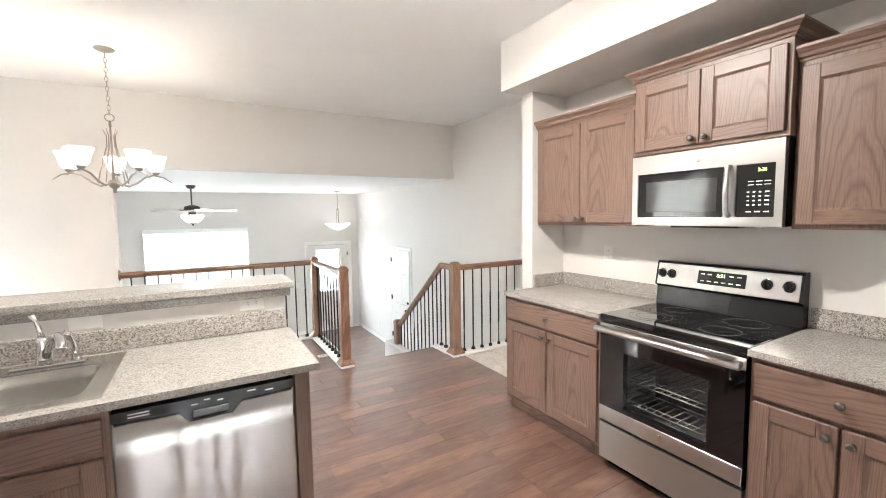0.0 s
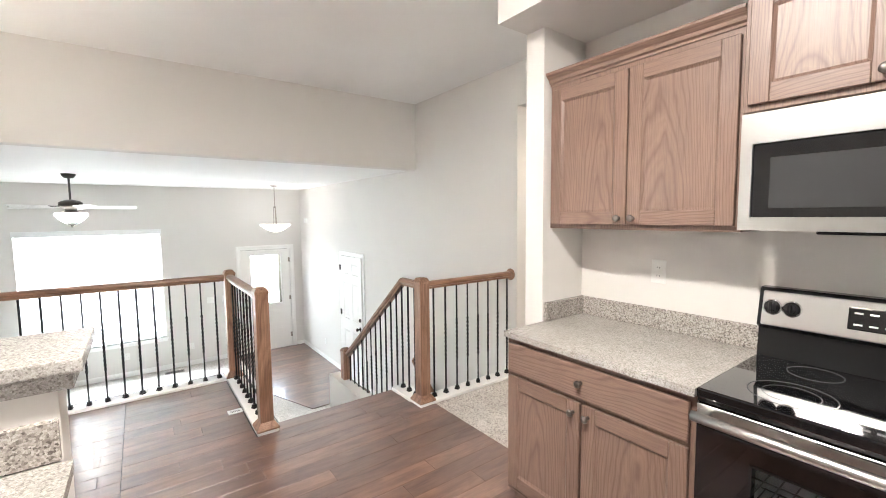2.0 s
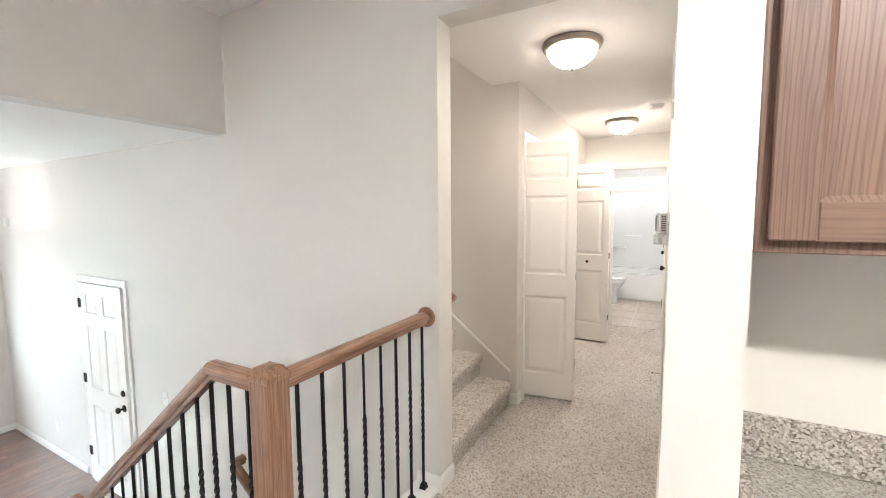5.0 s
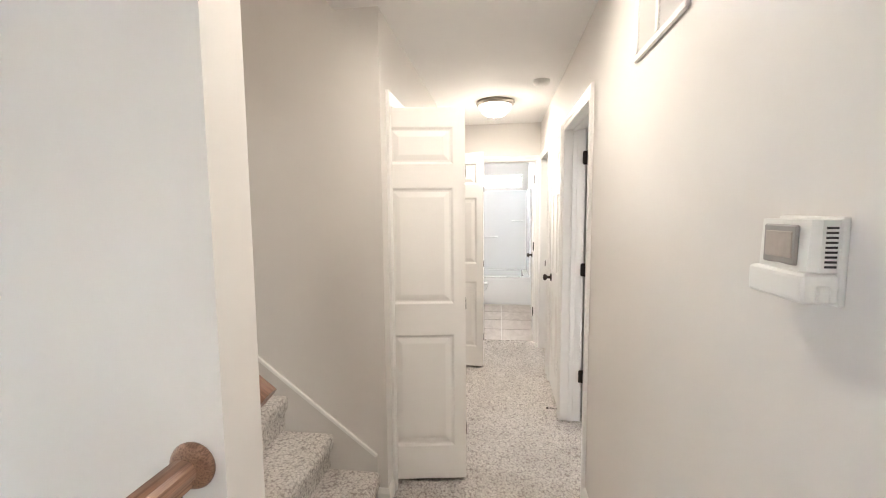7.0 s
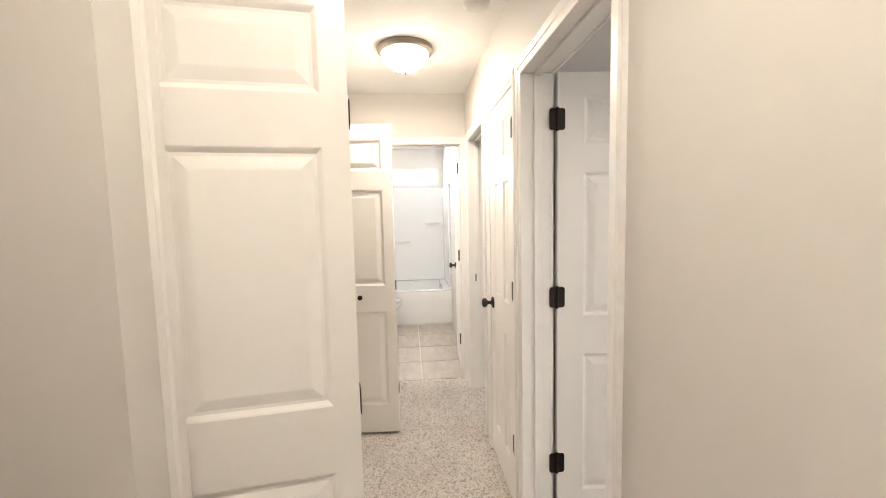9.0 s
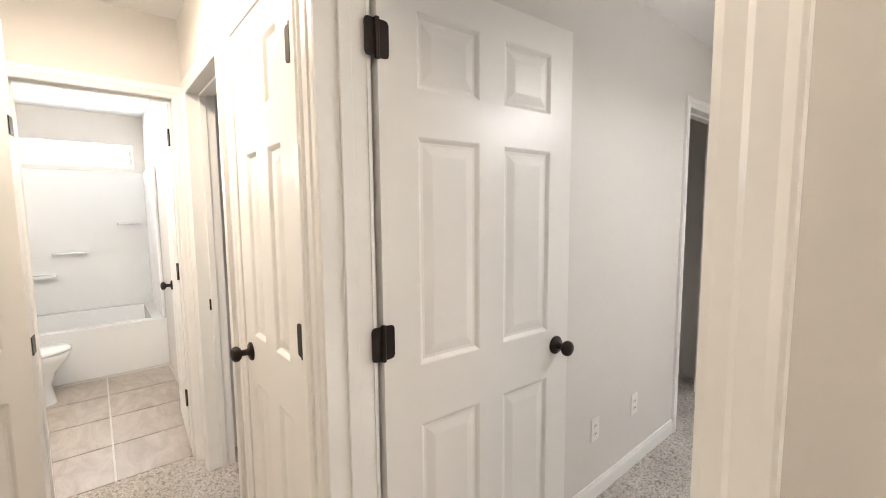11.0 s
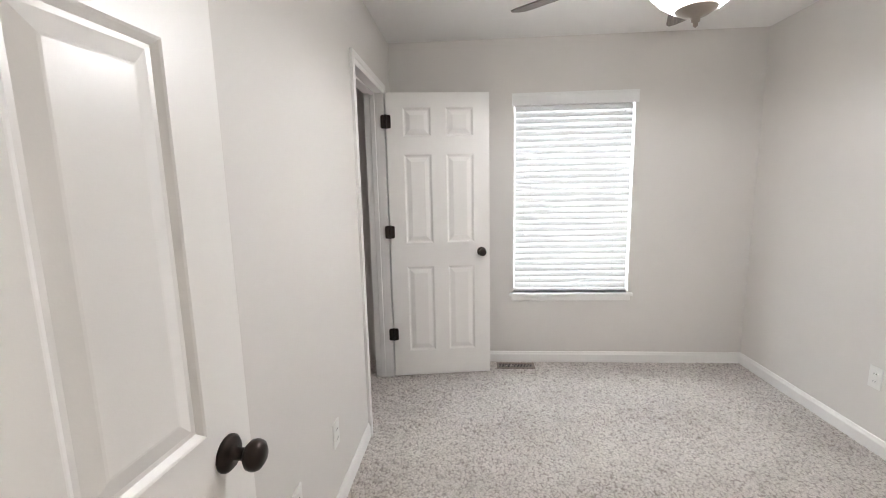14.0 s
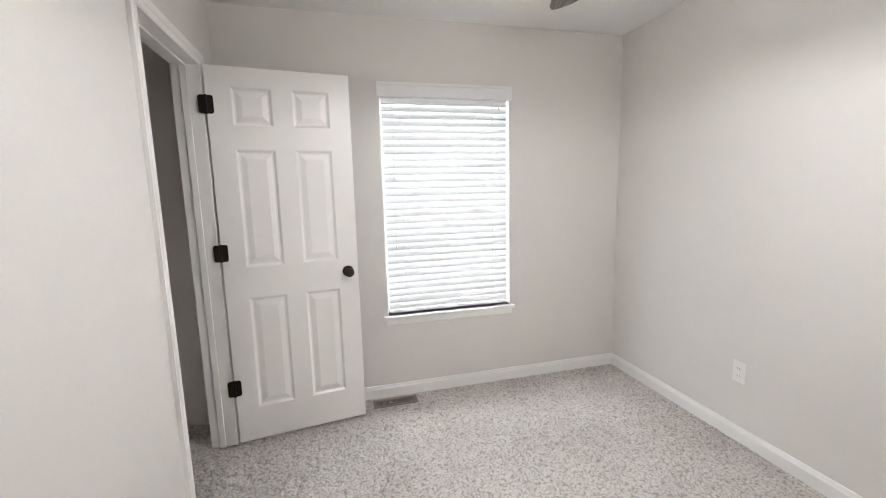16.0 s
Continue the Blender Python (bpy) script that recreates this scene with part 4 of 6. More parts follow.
# wall handrails
def wall_rail(p0, p1, label, side, returned=True):
    p0, p1 = Vector(p0), Vector(p1)
    h = thing("wall_handrail", pose(*p0), label, "handrail")
    d = p1 - p0
    ang = math.degrees(math.atan2(d.z, math.hypot(d.x, d.y)))
    yaw = math.degrees(math.atan2(d.y, d.x))
    L = d.length
    part("rail", tube(B(), [(0, 0, 0), (L / 2, 0, 0), (L, 0, 0)], 0, section=RAIL_SEC), RAIL_X, h, at=pose(0, 0, 0, 0, -ang, yaw))
    if returned:
        part("return_end", tube(B(), [(0, 0, 0), (side * 0.08, 0, 0)], 0, section=RAIL_SEC), RAIL_X, h, at=pose(0, 0, 0))
    for f in (0.15, 0.85):
        q = d * f
        part("bracket", tube(B(), [(0, 0, -0.03), (0, 0, -0.06), (side * 0.03, 0, -0.075), (side * 0.079, 0, -0.075)], 0.006, 8), NICKEL, h, at=pose(q.x, q.y, q.z))


wall_rail((LW - 0.08, 5.56, -0.29), (LW - 0.08, 4.25, -1.25), "oak wall handrail beside the lower stairs", 1)
wall_rail((LW + 0.14 + 0.088, 3.945, 0.99), (LW + 0.14 + 0.088, 6.6, 0.99 + 2.655 * 0.1875 / 0.24), "oak wall handrail beside the carpeted stairs", -1, False)


# ---- kitchen cabinets ----
def frame_door(parent, x0, x1, z0, z1, y=-0.02, rail=0.062, knob=None, name="door"):
    """Recessed-panel oak front; local x and z, face towards -y. knob is (x, z)."""
    t = 0.019
    w, h = x1 - x0, z1 - z0
    pb = B()
    i1 = 0.010
    q = [[(rail, -t + 0.004, rail), (w - rail, -t + 0.004, rail), (w - rail, -t + 0.004, h - rail), (rail, -t + 0.004, h - rail)],
         [(rail + i1, -t + 0.0105, rail + i1), (w - rail - i1, -t + 0.0105, rail + i1), (w - rail - i1, -t + 0.0105, h - rail - i1), (rail + i1, -t + 0.0105, h - rail - i1)]]
    vs = [[pb.verts.new(p) for p in r] for r in q]
    for e in range(4):
        pb.faces.new((vs[0][e], vs[0][(e + 1) % 4], vs[1][(e + 1) % 4], vs[1][e]))
    pb.faces.new(vs[1])
    d = part(name, pb, OAK, parent, "recessed oak panel door", at=pose(x0, y, z0))
    for sx in (0, w - rail):
        part("stile", box(B(), sx, sx + rail, -t, 0, 0, h, 0.0025), OAK, d)
    for sz in (0, h - rail):
        part("rail", box(B(), rail + 0.0004, w - rail - 0.0004, -t + 0.0006, 0, sz, sz + rail, 0.002), OAK_H, d)
    if knob:
        part("knob", cab_knob(), KNOB, d, "dark antique nickel cabinet knob", True, pose(knob[0] - x0, -t, knob[1] - z0))
    return d


def cab_knob():
    return lathe(B(), [(0, 0), (0.009, 0), (0.006, 0.006), (0.006, 0.013), (0.012, 0.018), (0.0155, 0.023), (0.0145, 0.028), (0.008, 0.031), (0, 0.0315)], 18, pose(0, 0, 0, 90, 0, 0))


def drawer_front(parent, x0, x1, z0, z1, y=-0.02, knob=True):
    w, h = x1 - x0, z1 - z0
    bm = box(B(), 0, w, -0.019, 0, 0, h, 0.006, 2)
    d = part("drawer_front", bm, OAK_H, parent, at=pose(x0, y, z0))
    if knob:
        part("knob", cab_knob(), KNOB, d, "dark antique nickel cabinet knob", True, pose(w / 2, -0.019, h / 2))
    return d


def base_cabinet(m, w, label, doors=2, depth=0.60, drawer=True, knobs=True, split=0.705, open_top=False):
    """Front face frame at local y=0, body behind it; local x 0..w."""
    c = thing("base_cabinet", m, label, "kitchen cabinet", "kitchen base cabinets")
    if open_top:
        bm = cells(B(), [0, 0.018, w - 0.018, w], [0, 0.018, depth - 0.012, depth], [0.105, 0.68, 0.885], lambda i, j, k: k == 0 or not (i == 1 and j == 1))
    else:
        bm = box(B(), 0, w, 0.0, depth, 0.105, 0.885, 0.002)
    part("body", bm, OAK, c)
    part("toe_kick", box(B(), 0.003, w - 0.003, 0.045, depth, 0.0, 0.1045), OAK_H, c, "recessed oak toe kick")
    part("toe_moulding", box(B(), 0.0, w, -0.003, 0.016, 0.092, 0.1045, 0.003), OAK_H, c)
    fw = w - 0.036
    if drawer:
        drawer_front(c, 0.018, w - 0.018, split + 0.01, 0.858, -0.0005, knobs)
    top = split - 0.01 if drawer else 0.858
    dw = (fw - 0.012 * (doors - 1)) / doors
    for i in range(doors):
        x0 = 0.018 + i * (dw + 0.012)
        kx = x0 + dw - 0.03 if (doors == 1 or i == 0) else x0 + 0.03
        frame_door(c, x0, x0 + dw, 0.125, top, -0.0005, knob=(kx, top - 0.045) if knobs else None)
    return c


def crown(parent, w, depth, z, left=True, right=True, proj=0.045, h=0.062):
    """Stepped crown moulding round the top of a wall cabinet."""
    bm = B()
    prof = [(0.0, 0.0), (0.006, 0.0), (0.008, 0.010), (0.018, 0.016), (0.022, 0.030), (0.036, 0.042), (proj, 0.050), (proj, h), (0.0, h)]
    stations = []
    l0 = 1 if left else 0
    r0 = 1 if right else 0
    if left:
        stations.append(lambda a: (-a, depth))
    stations.append(lambda a: (-a * l0, -a))
    stations.append(lambda a: (w + a * r0, -a))
    if right:
        stations.append(lambda a: (w + a, depth))
    rows = [[bm.verts.new((*s(a), z + b)) for a, b in prof] for s in stations]
    for p, q in zip(rows, rows[1:]):
        for i in range(len(prof) - 1):
            bm.faces.new((p[i], q[i], q[i + 1], p[i + 1]))
    bm.faces.new(rows[0])
    bm.faces.new(rows[-1])
    part("crown_moulding", bm, OAK_H, parent)
    part("top_panel", box(B(), 0.001, w - 0.001, 0.001, depth - 0.001, z + h - 0.012, z + h - 0.002), OAK_H, parent)


def wall_cabinet(m, w, h, depth, label, doors=2, left=True, right=True, pair=True):
    c = thing("wall_cabinet", m, label, "kitchen cabinet", "kitchen wall cabinets")
    part("body", box(B(), 0, w, 0, depth, 0, h, 0.002), OAK, c)
    dw = (w - 0.036 - 0.006 * (doors - 1)) / doors
    for i in range(doors):
        x0 = 0.018 + i * (dw + 0.006)
        frame_door(c, x0, x0 + dw, 0.022, h - 0.03, -0.0005, knob=((x0 + dw - 0.03) if i == 0 else x0 + 0.03, 0.022 + 0.03))
    crown(c, w, depth, h - 0.004, left, right)
    return c


RY0, RY1 = 1.115, 1.873      # range, right and left side
base_cabinet(place(2.135, 2.755, 0, "-x"), 0.876, "brown stained oak base cabinet with two doors and a drawer")
base_cabinet(place(2.135, RY0 - 0.006, 0, "-x"), 0.60, "brown stained oak base cabinet beside the range")
base_cabinet(place(2.135, RY0 - 0.608, 0, "-x"), 0.60, "brown stained oak base cabinet in the range run")
wall_cabinet(place(2.445, 2.753, 1.415, "-x"), 0.872, 0.735, 0.29, "brown stained oak wall cabinet with crown moulding", left=False, right=False)
wall_cabinet(place(2.40, 1.877, 1.832, "-x"), 0.766, 0.428, 0.338, "brown stained oak cabinet above the microwave")
wall_cabinet(place(2.445, 1.106, 1.415, "-x"), 0.76, 0.735, 0.29, "brown stained oak wall cabinet beside the microwave", left=False, right=False)


def countertop(name, x0, x1, y0, y1, label, holes=()):
    xs = sorted({x0, x1, *[h[0] for h in holes], *[h[1] for h in holes]})
    ys = sorted({y0, y1, *[h[2] for h in holes], *[h[3] for h in holes]})
    bm = cells(B(), xs, ys, [0.886, 0.914], lambda i, j, k: not any(h[0] < (xs[i] + xs[i + 1]) / 2 < h[1] and h[2] < (ys[j] + ys[j + 1]) / 2 < h[3] for h in holes))
    es = [e for e in bm.edges if e.is_manifold and e.calc_face_angle() > 1.0]
    bmesh.ops.bevel(bm, geom=es, offset=0.005, segments=2, affect="EDGES")
    return solo(name, bm, GRANITE, label, "countertop")


countertop("countertop", 2.105, KW - 0.001, RY1 + 0.004, 2.757, "speckled beige granite countertop beside the range")
countertop("countertop", 2.105, KW - 0.001, -0.10, RY0 - 0.003, "speckled beige granite countertop")
SINK = (-1.02, -0.215, 2.03, 2.44)
countertop("countertop", XW + 0.005, 0.512, 1.945, 2.598, "speckled beige granite peninsula countertop with a sink", [SINK])


def splash(x0, x1, y0, y1, label="speckled granite backsplash strip"):
    return solo("backsplash", box(B(), x0, x1, y0, y1, 0.9145, 1.016, 0.003), SPLASH, label, "backsplash")


splash(KW - 0.021, KW - 0.001, RY1 + 0.006, 2.735)
splash(2.40, KW - 0.001, 2.737, 2.757)
splash(KW - 0.021, KW - 0.001, -0.10, RY0 - 0.006)
splash(XW + 0.005, 0.49, 2.598, 2.618, "speckled granite backsplash below the bar ledge")

# peninsula half wall and bar ledge
wall("wall_bar", XW, 0.492, 2.62, 2.74, -0.01, 1.105)
lg = thing("bar_ledge", pose(0, 0, 0), "grey speckled bar ledge on the half wall", "bar ledge")
part("top", box(B(), XW + 0.002, 0.545, 2.575, 2.93, 1.128, 1.163, 0.006, 2), GRANITE, lg)
tb = B()
box(tb, XW + 0.002, 0.525, 2.595, 2.6195, 1.085, 1.1275, 0.008, 2)
box(tb, 0.4925, 0.525, 2.6195, 2.78, 1.085, 1.1275, 0.008, 2)
box(tb, XW + 0.002, 0.525, 2.7405, 2.78, 1.105, 1.1275, 0.006)
part("moulding", tb, GRANITE, lg)

# peninsula fronts, dishwasher
pc = base_cabinet(place(-1.10, 1.975, 0, "-y"), 0.93, "brown stained oak sink cabinet", knobs=False, split=0.735, open_top=True)
base_cabinet(place(-2.02, 1.975, 0, "-y"), 0.91, "brown stained oak base cabinet in the peninsula", knobs=False)
ep = thing("end_panel", pose(0, 0, 0), "brown stained oak end panel beside the dishwasher", "cabinet panel")
part("stile", box(B(), 0.418, 0.475, 1.965, 2.02, 0, 0.885, 0.002), OAK, ep)
part("side", box(B(), 0.455, 0.4745, 2.021, 2.6, 0, 0.885, 0.002), OAK, ep)
dwm = thing("dishwasher", place(-0.166, 1.962, 0, "-y"), "stainless steel dishwasher with a black control panel", "dishwasher")
part("body", box(B(), 0.004, 0.576, 0.03, 0.58, 0.02, 0.868), DARK, dwm)
bm = B()
n = 64
rows = []


def dish_wave(x):
    """Soft ripples pressed into the steel under the pocket handle."""
    return sum(a * math.exp(-((x - c) / s) ** 2) for a, c, s in ((0.0030, 0.055, 0.05), (0.0034, 0.215, 0.035), (-0.0026, 0.27, 0.03), (0.0034, 0.335, 0.035)))


for i in range(n + 1):
    x = 0.004 + 0.572 * i / n
    rows.append([(x, -0.012 - 0.004 * math.sin(math.pi * i / n) - dish_wave(x), z) for z in (0.115, 0.30, 0.50, 0.70, 0.838)])
vv = [[bm.verts.new(p) for p in r] for r in rows]
for p, q in zip(vv, vv[1:]):
    for i in range(len(p) - 1):
        bm.faces.new((p[i], q[i], q[i + 1], p[i + 1]))
ed = [e for e in bm.edges if e.is_boundary]
g = bmesh.ops.extrude_edge_only(bm, edges=ed)
for v in [e for e in g["geom"] if isinstance(e, bmesh.types.BMVert)]:
    v.co.y = 0.028
part("front", bm, STEEL_V, dwm, "brushed stainless steel front", True)
cp = B()
pts = [(0.004, 0.840), (0.19, 0.833), (0.222, 0.792), (0.36, 0.792), (0.392, 0.833), (0.576, 0.840), (0.576, 0.872), (0.004, 0.872)]
fa = [cp.verts.new((x, -0.022, z)) for x, z in pts]
fb = [cp.verts.new((x, 0.028, z)) for x, z in pts]
cp.faces.new(fa), cp.faces.new(fb[::-1])
for i in range(len(pts)):
    cp.faces.new((fa[i], fa[(i + 1) % len(pts)], fb[(i + 1) % len(pts)], fb[i]))
cpo = part("control_panel", cp, BLACK, dwm, "glossy black control panel")
part("handle_recess", box(B(), 0.232, 0.35, -0.0245, -0.0215, 0.80, 0.832, 0.006, 2), BLACKGLASS, dwm)
for i, (x, w) in enumerate(((0.05, 0.06), (0.05, 0.06), (0.23, 0.02), (0.27, 0.02), (0.31, 0.02), (0.41, 0.03), (0.47, 0.03))):
    z = 0.858 if i % 2 else 0.848
    part("mark", box(B(), x, x + w, -0.0235, -0.0222, z, z + 0.004), MARK, cpo)
part("kick_plate", box(B(), 0.004, 0.576, 0.05, 0.06, 0.0, 0.11), BLACK, dwm, "black kick plate")

# sink and faucet
sn = thing("sink", pose(0, 0, 0.914), "stainless steel double-bowl drop-in kitchen sink", "sink")
bm = B()
SX = [-1.055, -1.005, -0.655, -0.615, -0.25, -0.188]
SY = [1.998, 2.045, 2.425, 2.552]
cells(bm, SX, SY, [0.0005, 0.005], lambda i, j, k: not (j == 1 and i in (1, 3)))
es = [e for e in bm.edges if e.is_manifold and e.calc_face_angle() > 1.0]
bmesh.ops.bevel(bm, geom=es, offset=0.003, segments=2, affect="EDGES")
part("rim", bm, STEEL_S, sn)
for x0, x1 in ((-1.005, -0.655), (-0.615, -0.25)):
    bb = B()
    prof = [(0.0, 0.003), (0.004, -0.004), (0.010, -0.05), (0.016, -0.15), (0.035, -0.178), (0.07, -0.186)]
    cx, cy, hx, hy = (x0 + x1) / 2, (2.045 + 2.425) / 2, (x1 - x0) / 2 + 0.001, 0.191
    rings = []
    for ins, z in prof:
        ring = []
        r = 0.07
        for k in range(4):
            sx, sy = ((1, 1), (-1, 1), (-1, -1), (1, -1))[k]
            for q in range(7):
                a = radians(90 * k + 15 * q)
                ring.append(bb.verts.new((cx + sx * (hx - ins - r) + r * math.cos(a), cy + sy * (hy - ins - r) + r * math.sin(a), z)))
        rings.append(ring)
    for p, q in zip(rings, rings[1:]):
        for i in range(len(p)):
            bb.faces.new((p[i], p[(i + 1) % len(p)], q[(i + 1) % len(q)], q[i]))
    bb.faces.new(rings[-1])
    bowl = part("bowl", bb, STEEL_S, sn, smooth=True)
    cn = B()
    for k in range(4):
        sx, sy = ((1, 1), (-1, 1), (-1, -1), (1, -1))[k]
        c0 = cn.verts.new((cx + sx * hx, cy + sy * hy, 0.0032))
        arcp = [cn.verts.new((cx + sx * (hx - 0.07) + 0.07 * math.cos(radians(90 * k + 15 * q)), cy + sy * (hy - 0.07) + 0.07 * math.sin(radians(90 * k + 15 * q)), 0.0032)) for q in range(7)]
        for p, q in zip(arcp, arcp[1:]):
            cn.faces.new((c0, p, q))
    part("corner_web", cn, STEEL_S, sn)
    part("drain", lathe(B(), [(0.045, 0), (0.042, 0.003), (0.02, -0.004), (0, -0.004)], 20), CHROME, bowl, "chrome drain", True, pose(cx, cy, -0.1845))
fc = thing("kitchen_faucet", pose(-0.41, 2.50, 0.919), "chrome single-lever kitchen faucet on the sink", "faucet")
part("deck_plate", box(B(), -0.14, 0.095, -0.028, 0.028, 0.0, 0.010, 0.006, 2), CHROME, fc, smooth=False)
part("body", lathe(B(), [(0, 0.008), (0.027, 0.009), (0.025, 0.03), (0.020, 0.06), (0.021, 0.10), (0.019, 0.115), (0.0, 0.12)], 20), CHROME, fc, smooth=True, at=pose(-0.04, 0, 0))
part("lever", tube(B(), [(0, 0, 0.11), (-0.005, 0.0, 0.15), (-0.015, 0.005, 0.185), (-0.028, 0.006, 0.205), (-0.03, 0.006, 0.21)], [0.012, 0.010, 0.008, 0.013, 0.009], 12), CHROME, fc, smooth=True, at=pose(-0.04, 0, 0))
part("spout", tube(B(), [(-0.03, -0.005, 0.04), (-0.01, -0.02, 0.09), (0.012, -0.05, 0.125), (0.03, -0.09, 0.135), (0.045, -0.125, 0.125), (0.05, -0.14, 0.10), (0.05, -0.142, 0.09)], [0.02, 0.018, 0.016, 0.015, 0.016, 0.019, 0.019], 14), CHROME, fc, smooth=True)
part("side_sprayer", tube(B(), [(0, 0, 0.008), (0, 0, 0.04), (-0.002, -0.004, 0.085), (-0.012, -0.014, 0.118), (-0.028, -0.026, 0.128)], [0.020, 0.012, 0.010, 0.012, 0.014], 14), CHROME, fc, smooth=True, at=pose(0.06, 0, 0))


# ---- range ----
def rect_ring(bm, x0, x1, z0, z1, a, y0, y1, bev=0.0):
    box(bm, x0, x1, y0, y1, z0, z0 + a, bev)
    box(bm, x0, x1, y0, y1, z1 - a, z1, bev)
    box(bm, x0, x0 + a, y0, y1, z0 + a, z1 - a, bev)
    box(bm, x1 - a, x1, y0, y1, z0 + a, z1 - a, bev)


W = 0.757
rg = thing("range", place(2.115, RY1, 0, "-x"), "stainless steel electric range with a black glass cooktop", "range")
sh = B()
cells(sh, [0.002, 0.04, W - 0.04, W - 0.002], [0.045, 0.49, 0.60], [0.03, 0.285, 0.80, 0.872], lambda i, j, k: not (i == 1 and j == 0 and k == 1))
part("body", sh, BLACK, rg, "black enamelled sides")
top = part("cooktop", box(B(), -0.003, W + 0.003, 0.0, 0.60, 0.885, 0.918, 0.006, 2), BLACKGLASS, rg, "black ceramic glass cooktop")
for x, y, r in ((0.20, 0.17, 0.112), (0.56, 0.18, 0.088), (0.20, 0.44, 0.078), (0.56, 0.43, 0.10)):
    ring = B()
    lathe(ring, [(r, 0), (r, 0.0006), (r - 0.003, 0.0006), (r - 0.003, 0)], 48)
    if r > 0.1:
        lathe(ring, [(r * 0.66, 0), (r * 0.66, 0.0006), (r * 0.66 - 0.002, 0.0006), (r * 0.66 - 0.002, 0)], 48)
    part("burner_ring", ring, RING, top, at=pose(x, y, 0.9181))
tr = box(B(), -0.001, W + 0.001, 0.008, 0.05, 0.872, 0.884)
part("front_trim", tr, BLACK, rg)
# oven door with its window
dr = B()
cells(dr, [0.002, 0.155, 0.605, W - 0.002], [0.0, 0.044], [0.30, 0.40, 0.725, 0.868], lambda i, j, k: not (i == 1 and k == 1))
door = part("oven_door", dr, BLACKGLASS, rg, "black glass oven door")
part("steel_band", box(B(), 0.002, W - 0.002, -0.003, 0.001, 0.815, 0.869, 0.002), STEEL, door, "stainless band")
part("steel_band", box(B(), 0.002, W - 0.002, -0.003, 0.001, 0.29, 0.375, 0.002), STEEL, door, "stainless band")
wf = B()
rect_ring(wf, 0.15, 0.61, 0.395, 0.73, 0.008, -0.0015, 0.0005)
part("window_border", wf, BLACK, door)
pn = part("window", box(B(), 0.155, 0.605, 0.006, 0.010, 0.40, 0.725), OVENGLASS, door, "clear oven window")
pn.visible_shadow = False
hd = B()
tube(hd, [(0.006, -0.052, 0.842), (0.2, -0.055, 0.842), (W / 2, -0.056, 0.842), (W - 0.2, -0.055, 0.842), (W - 0.006, -0.052, 0.842)], 0.0165, 14)
for x in (0.03, W - 0.03):
    box(hd, x - 0.018, x + 0.018, -0.05, -0.002, 0.829, 0.855, 0.004)
part("handle", hd, STEEL, door, "stainless bar handle", True)
vs_ = B()
for i in range(3):
    box(vs_, 0.10 + 0.2 * i, 0.25 + 0.2 * i, -0.0035, -0.0025, 0.8615, 0.8655)
part("vent_slot", vs_, DARK, door)
part("badge", lathe(B(), [(0, 0), (0.017, 0), (0.017, 0.002), (0.012, 0.003), (0, 0.003)], 24, pose(0, 0, 0, 90, 0, 0)), CHROME, door, "round chrome badge", at=pose(0.38, -0.003, 0.335))
cav = box(B(), 0.042, W - 0.042, 0.047, 0.488, 0.287, 0.798)
bmesh.ops.delete(cav, geom=[f for f in cav.faces if f.calc_center_median().y < 0.05], context="FACES")
part("oven_liner", cav, ENAMEL, rg, "dark enamel oven cavity")
for zz in (0.42, 0.55):
    rk = B()
    for i in range(15):
        x = 0.075 + i * 0.0435
        tube(rk, [(x, 0.07, zz), (x, 0.46, zz)], 0.0025, 6)
    for y in (0.07, 0.27, 0.46):
        tube(rk, [(0.06, y, zz - 0.004), (W - 0.06, y, zz - 0.004)], 0.0032, 6)
    tube(rk, [(0.06, 0.07, zz + 0.02), (W - 0.06, 0.07, zz + 0.02)], 0.003, 6)
    part("oven_rack", rk, STEEL_S, rg, "chrome wire oven rack", True)
sg = B()
for xx in (0.052, W - 0.052):
    for i in range(6):
        tube(sg, [(xx, 0.08, 0.36 + 0.07 * i), (xx, 0.44, 0.36 + 0.07 * i)], 0.004, 6)
part("rack_guide", sg, CHROME, rg, "chrome rack guides", True)
dw_ = part("drawer", box(B(), 0.002, W - 0.002, 0.002, 0.044, 0.055, 0.268, 0.004, 2), STEEL, rg, "stainless storage drawer")
part("drawer_gap", box(B(), 0.002, W - 0.002, 0.012, 0.044, 0.268, 0.289), BLACK, rg)
part("base", box(B(), 0.02, W - 0.02, 0.06, 0.58, 0.0, 0.054), BLACK, rg)
# backguard
bg = B()
q = [(0.535, 0.919), (0.60, 0.919), (0.60, 1.192), (0.555, 1.192), (0.545, 1.185), (0.518, 1.045), (0.545, 1.03)]
a = [bg.verts.new((0.0, y, z)) for y, z in q]
b = [bg.verts.new((W, y, z)) for y, z in q]
bg.faces.new(a), bg.faces.new(b[::-1])
for i in range(len(q)):
    bg.faces.new((a[i], a[(i + 1) % len(q)], b[(i + 1) % len(q)], b[i]))
bgo = part("backguard", bg, BLACK, rg, "black backguard")
tilt = math.degrees(math.atan2(0.027, 0.14))
pm = pose(0, 0.518, 1.045, -tilt, 0, 0)
part("fascia", box(B(), 0.012, W - 0.012, -0.003, 0.004, 0.003, 0.137, 0.003), STEEL, bgo, "stainless control fascia", at=pm)
part("display", box(B(), 0.26, 0.51, -0.0055, -0.0025, 0.035, 0.112, 0.003, 2), BLACKGLASS, bgo, "black display window", at=pm)
mk = B()
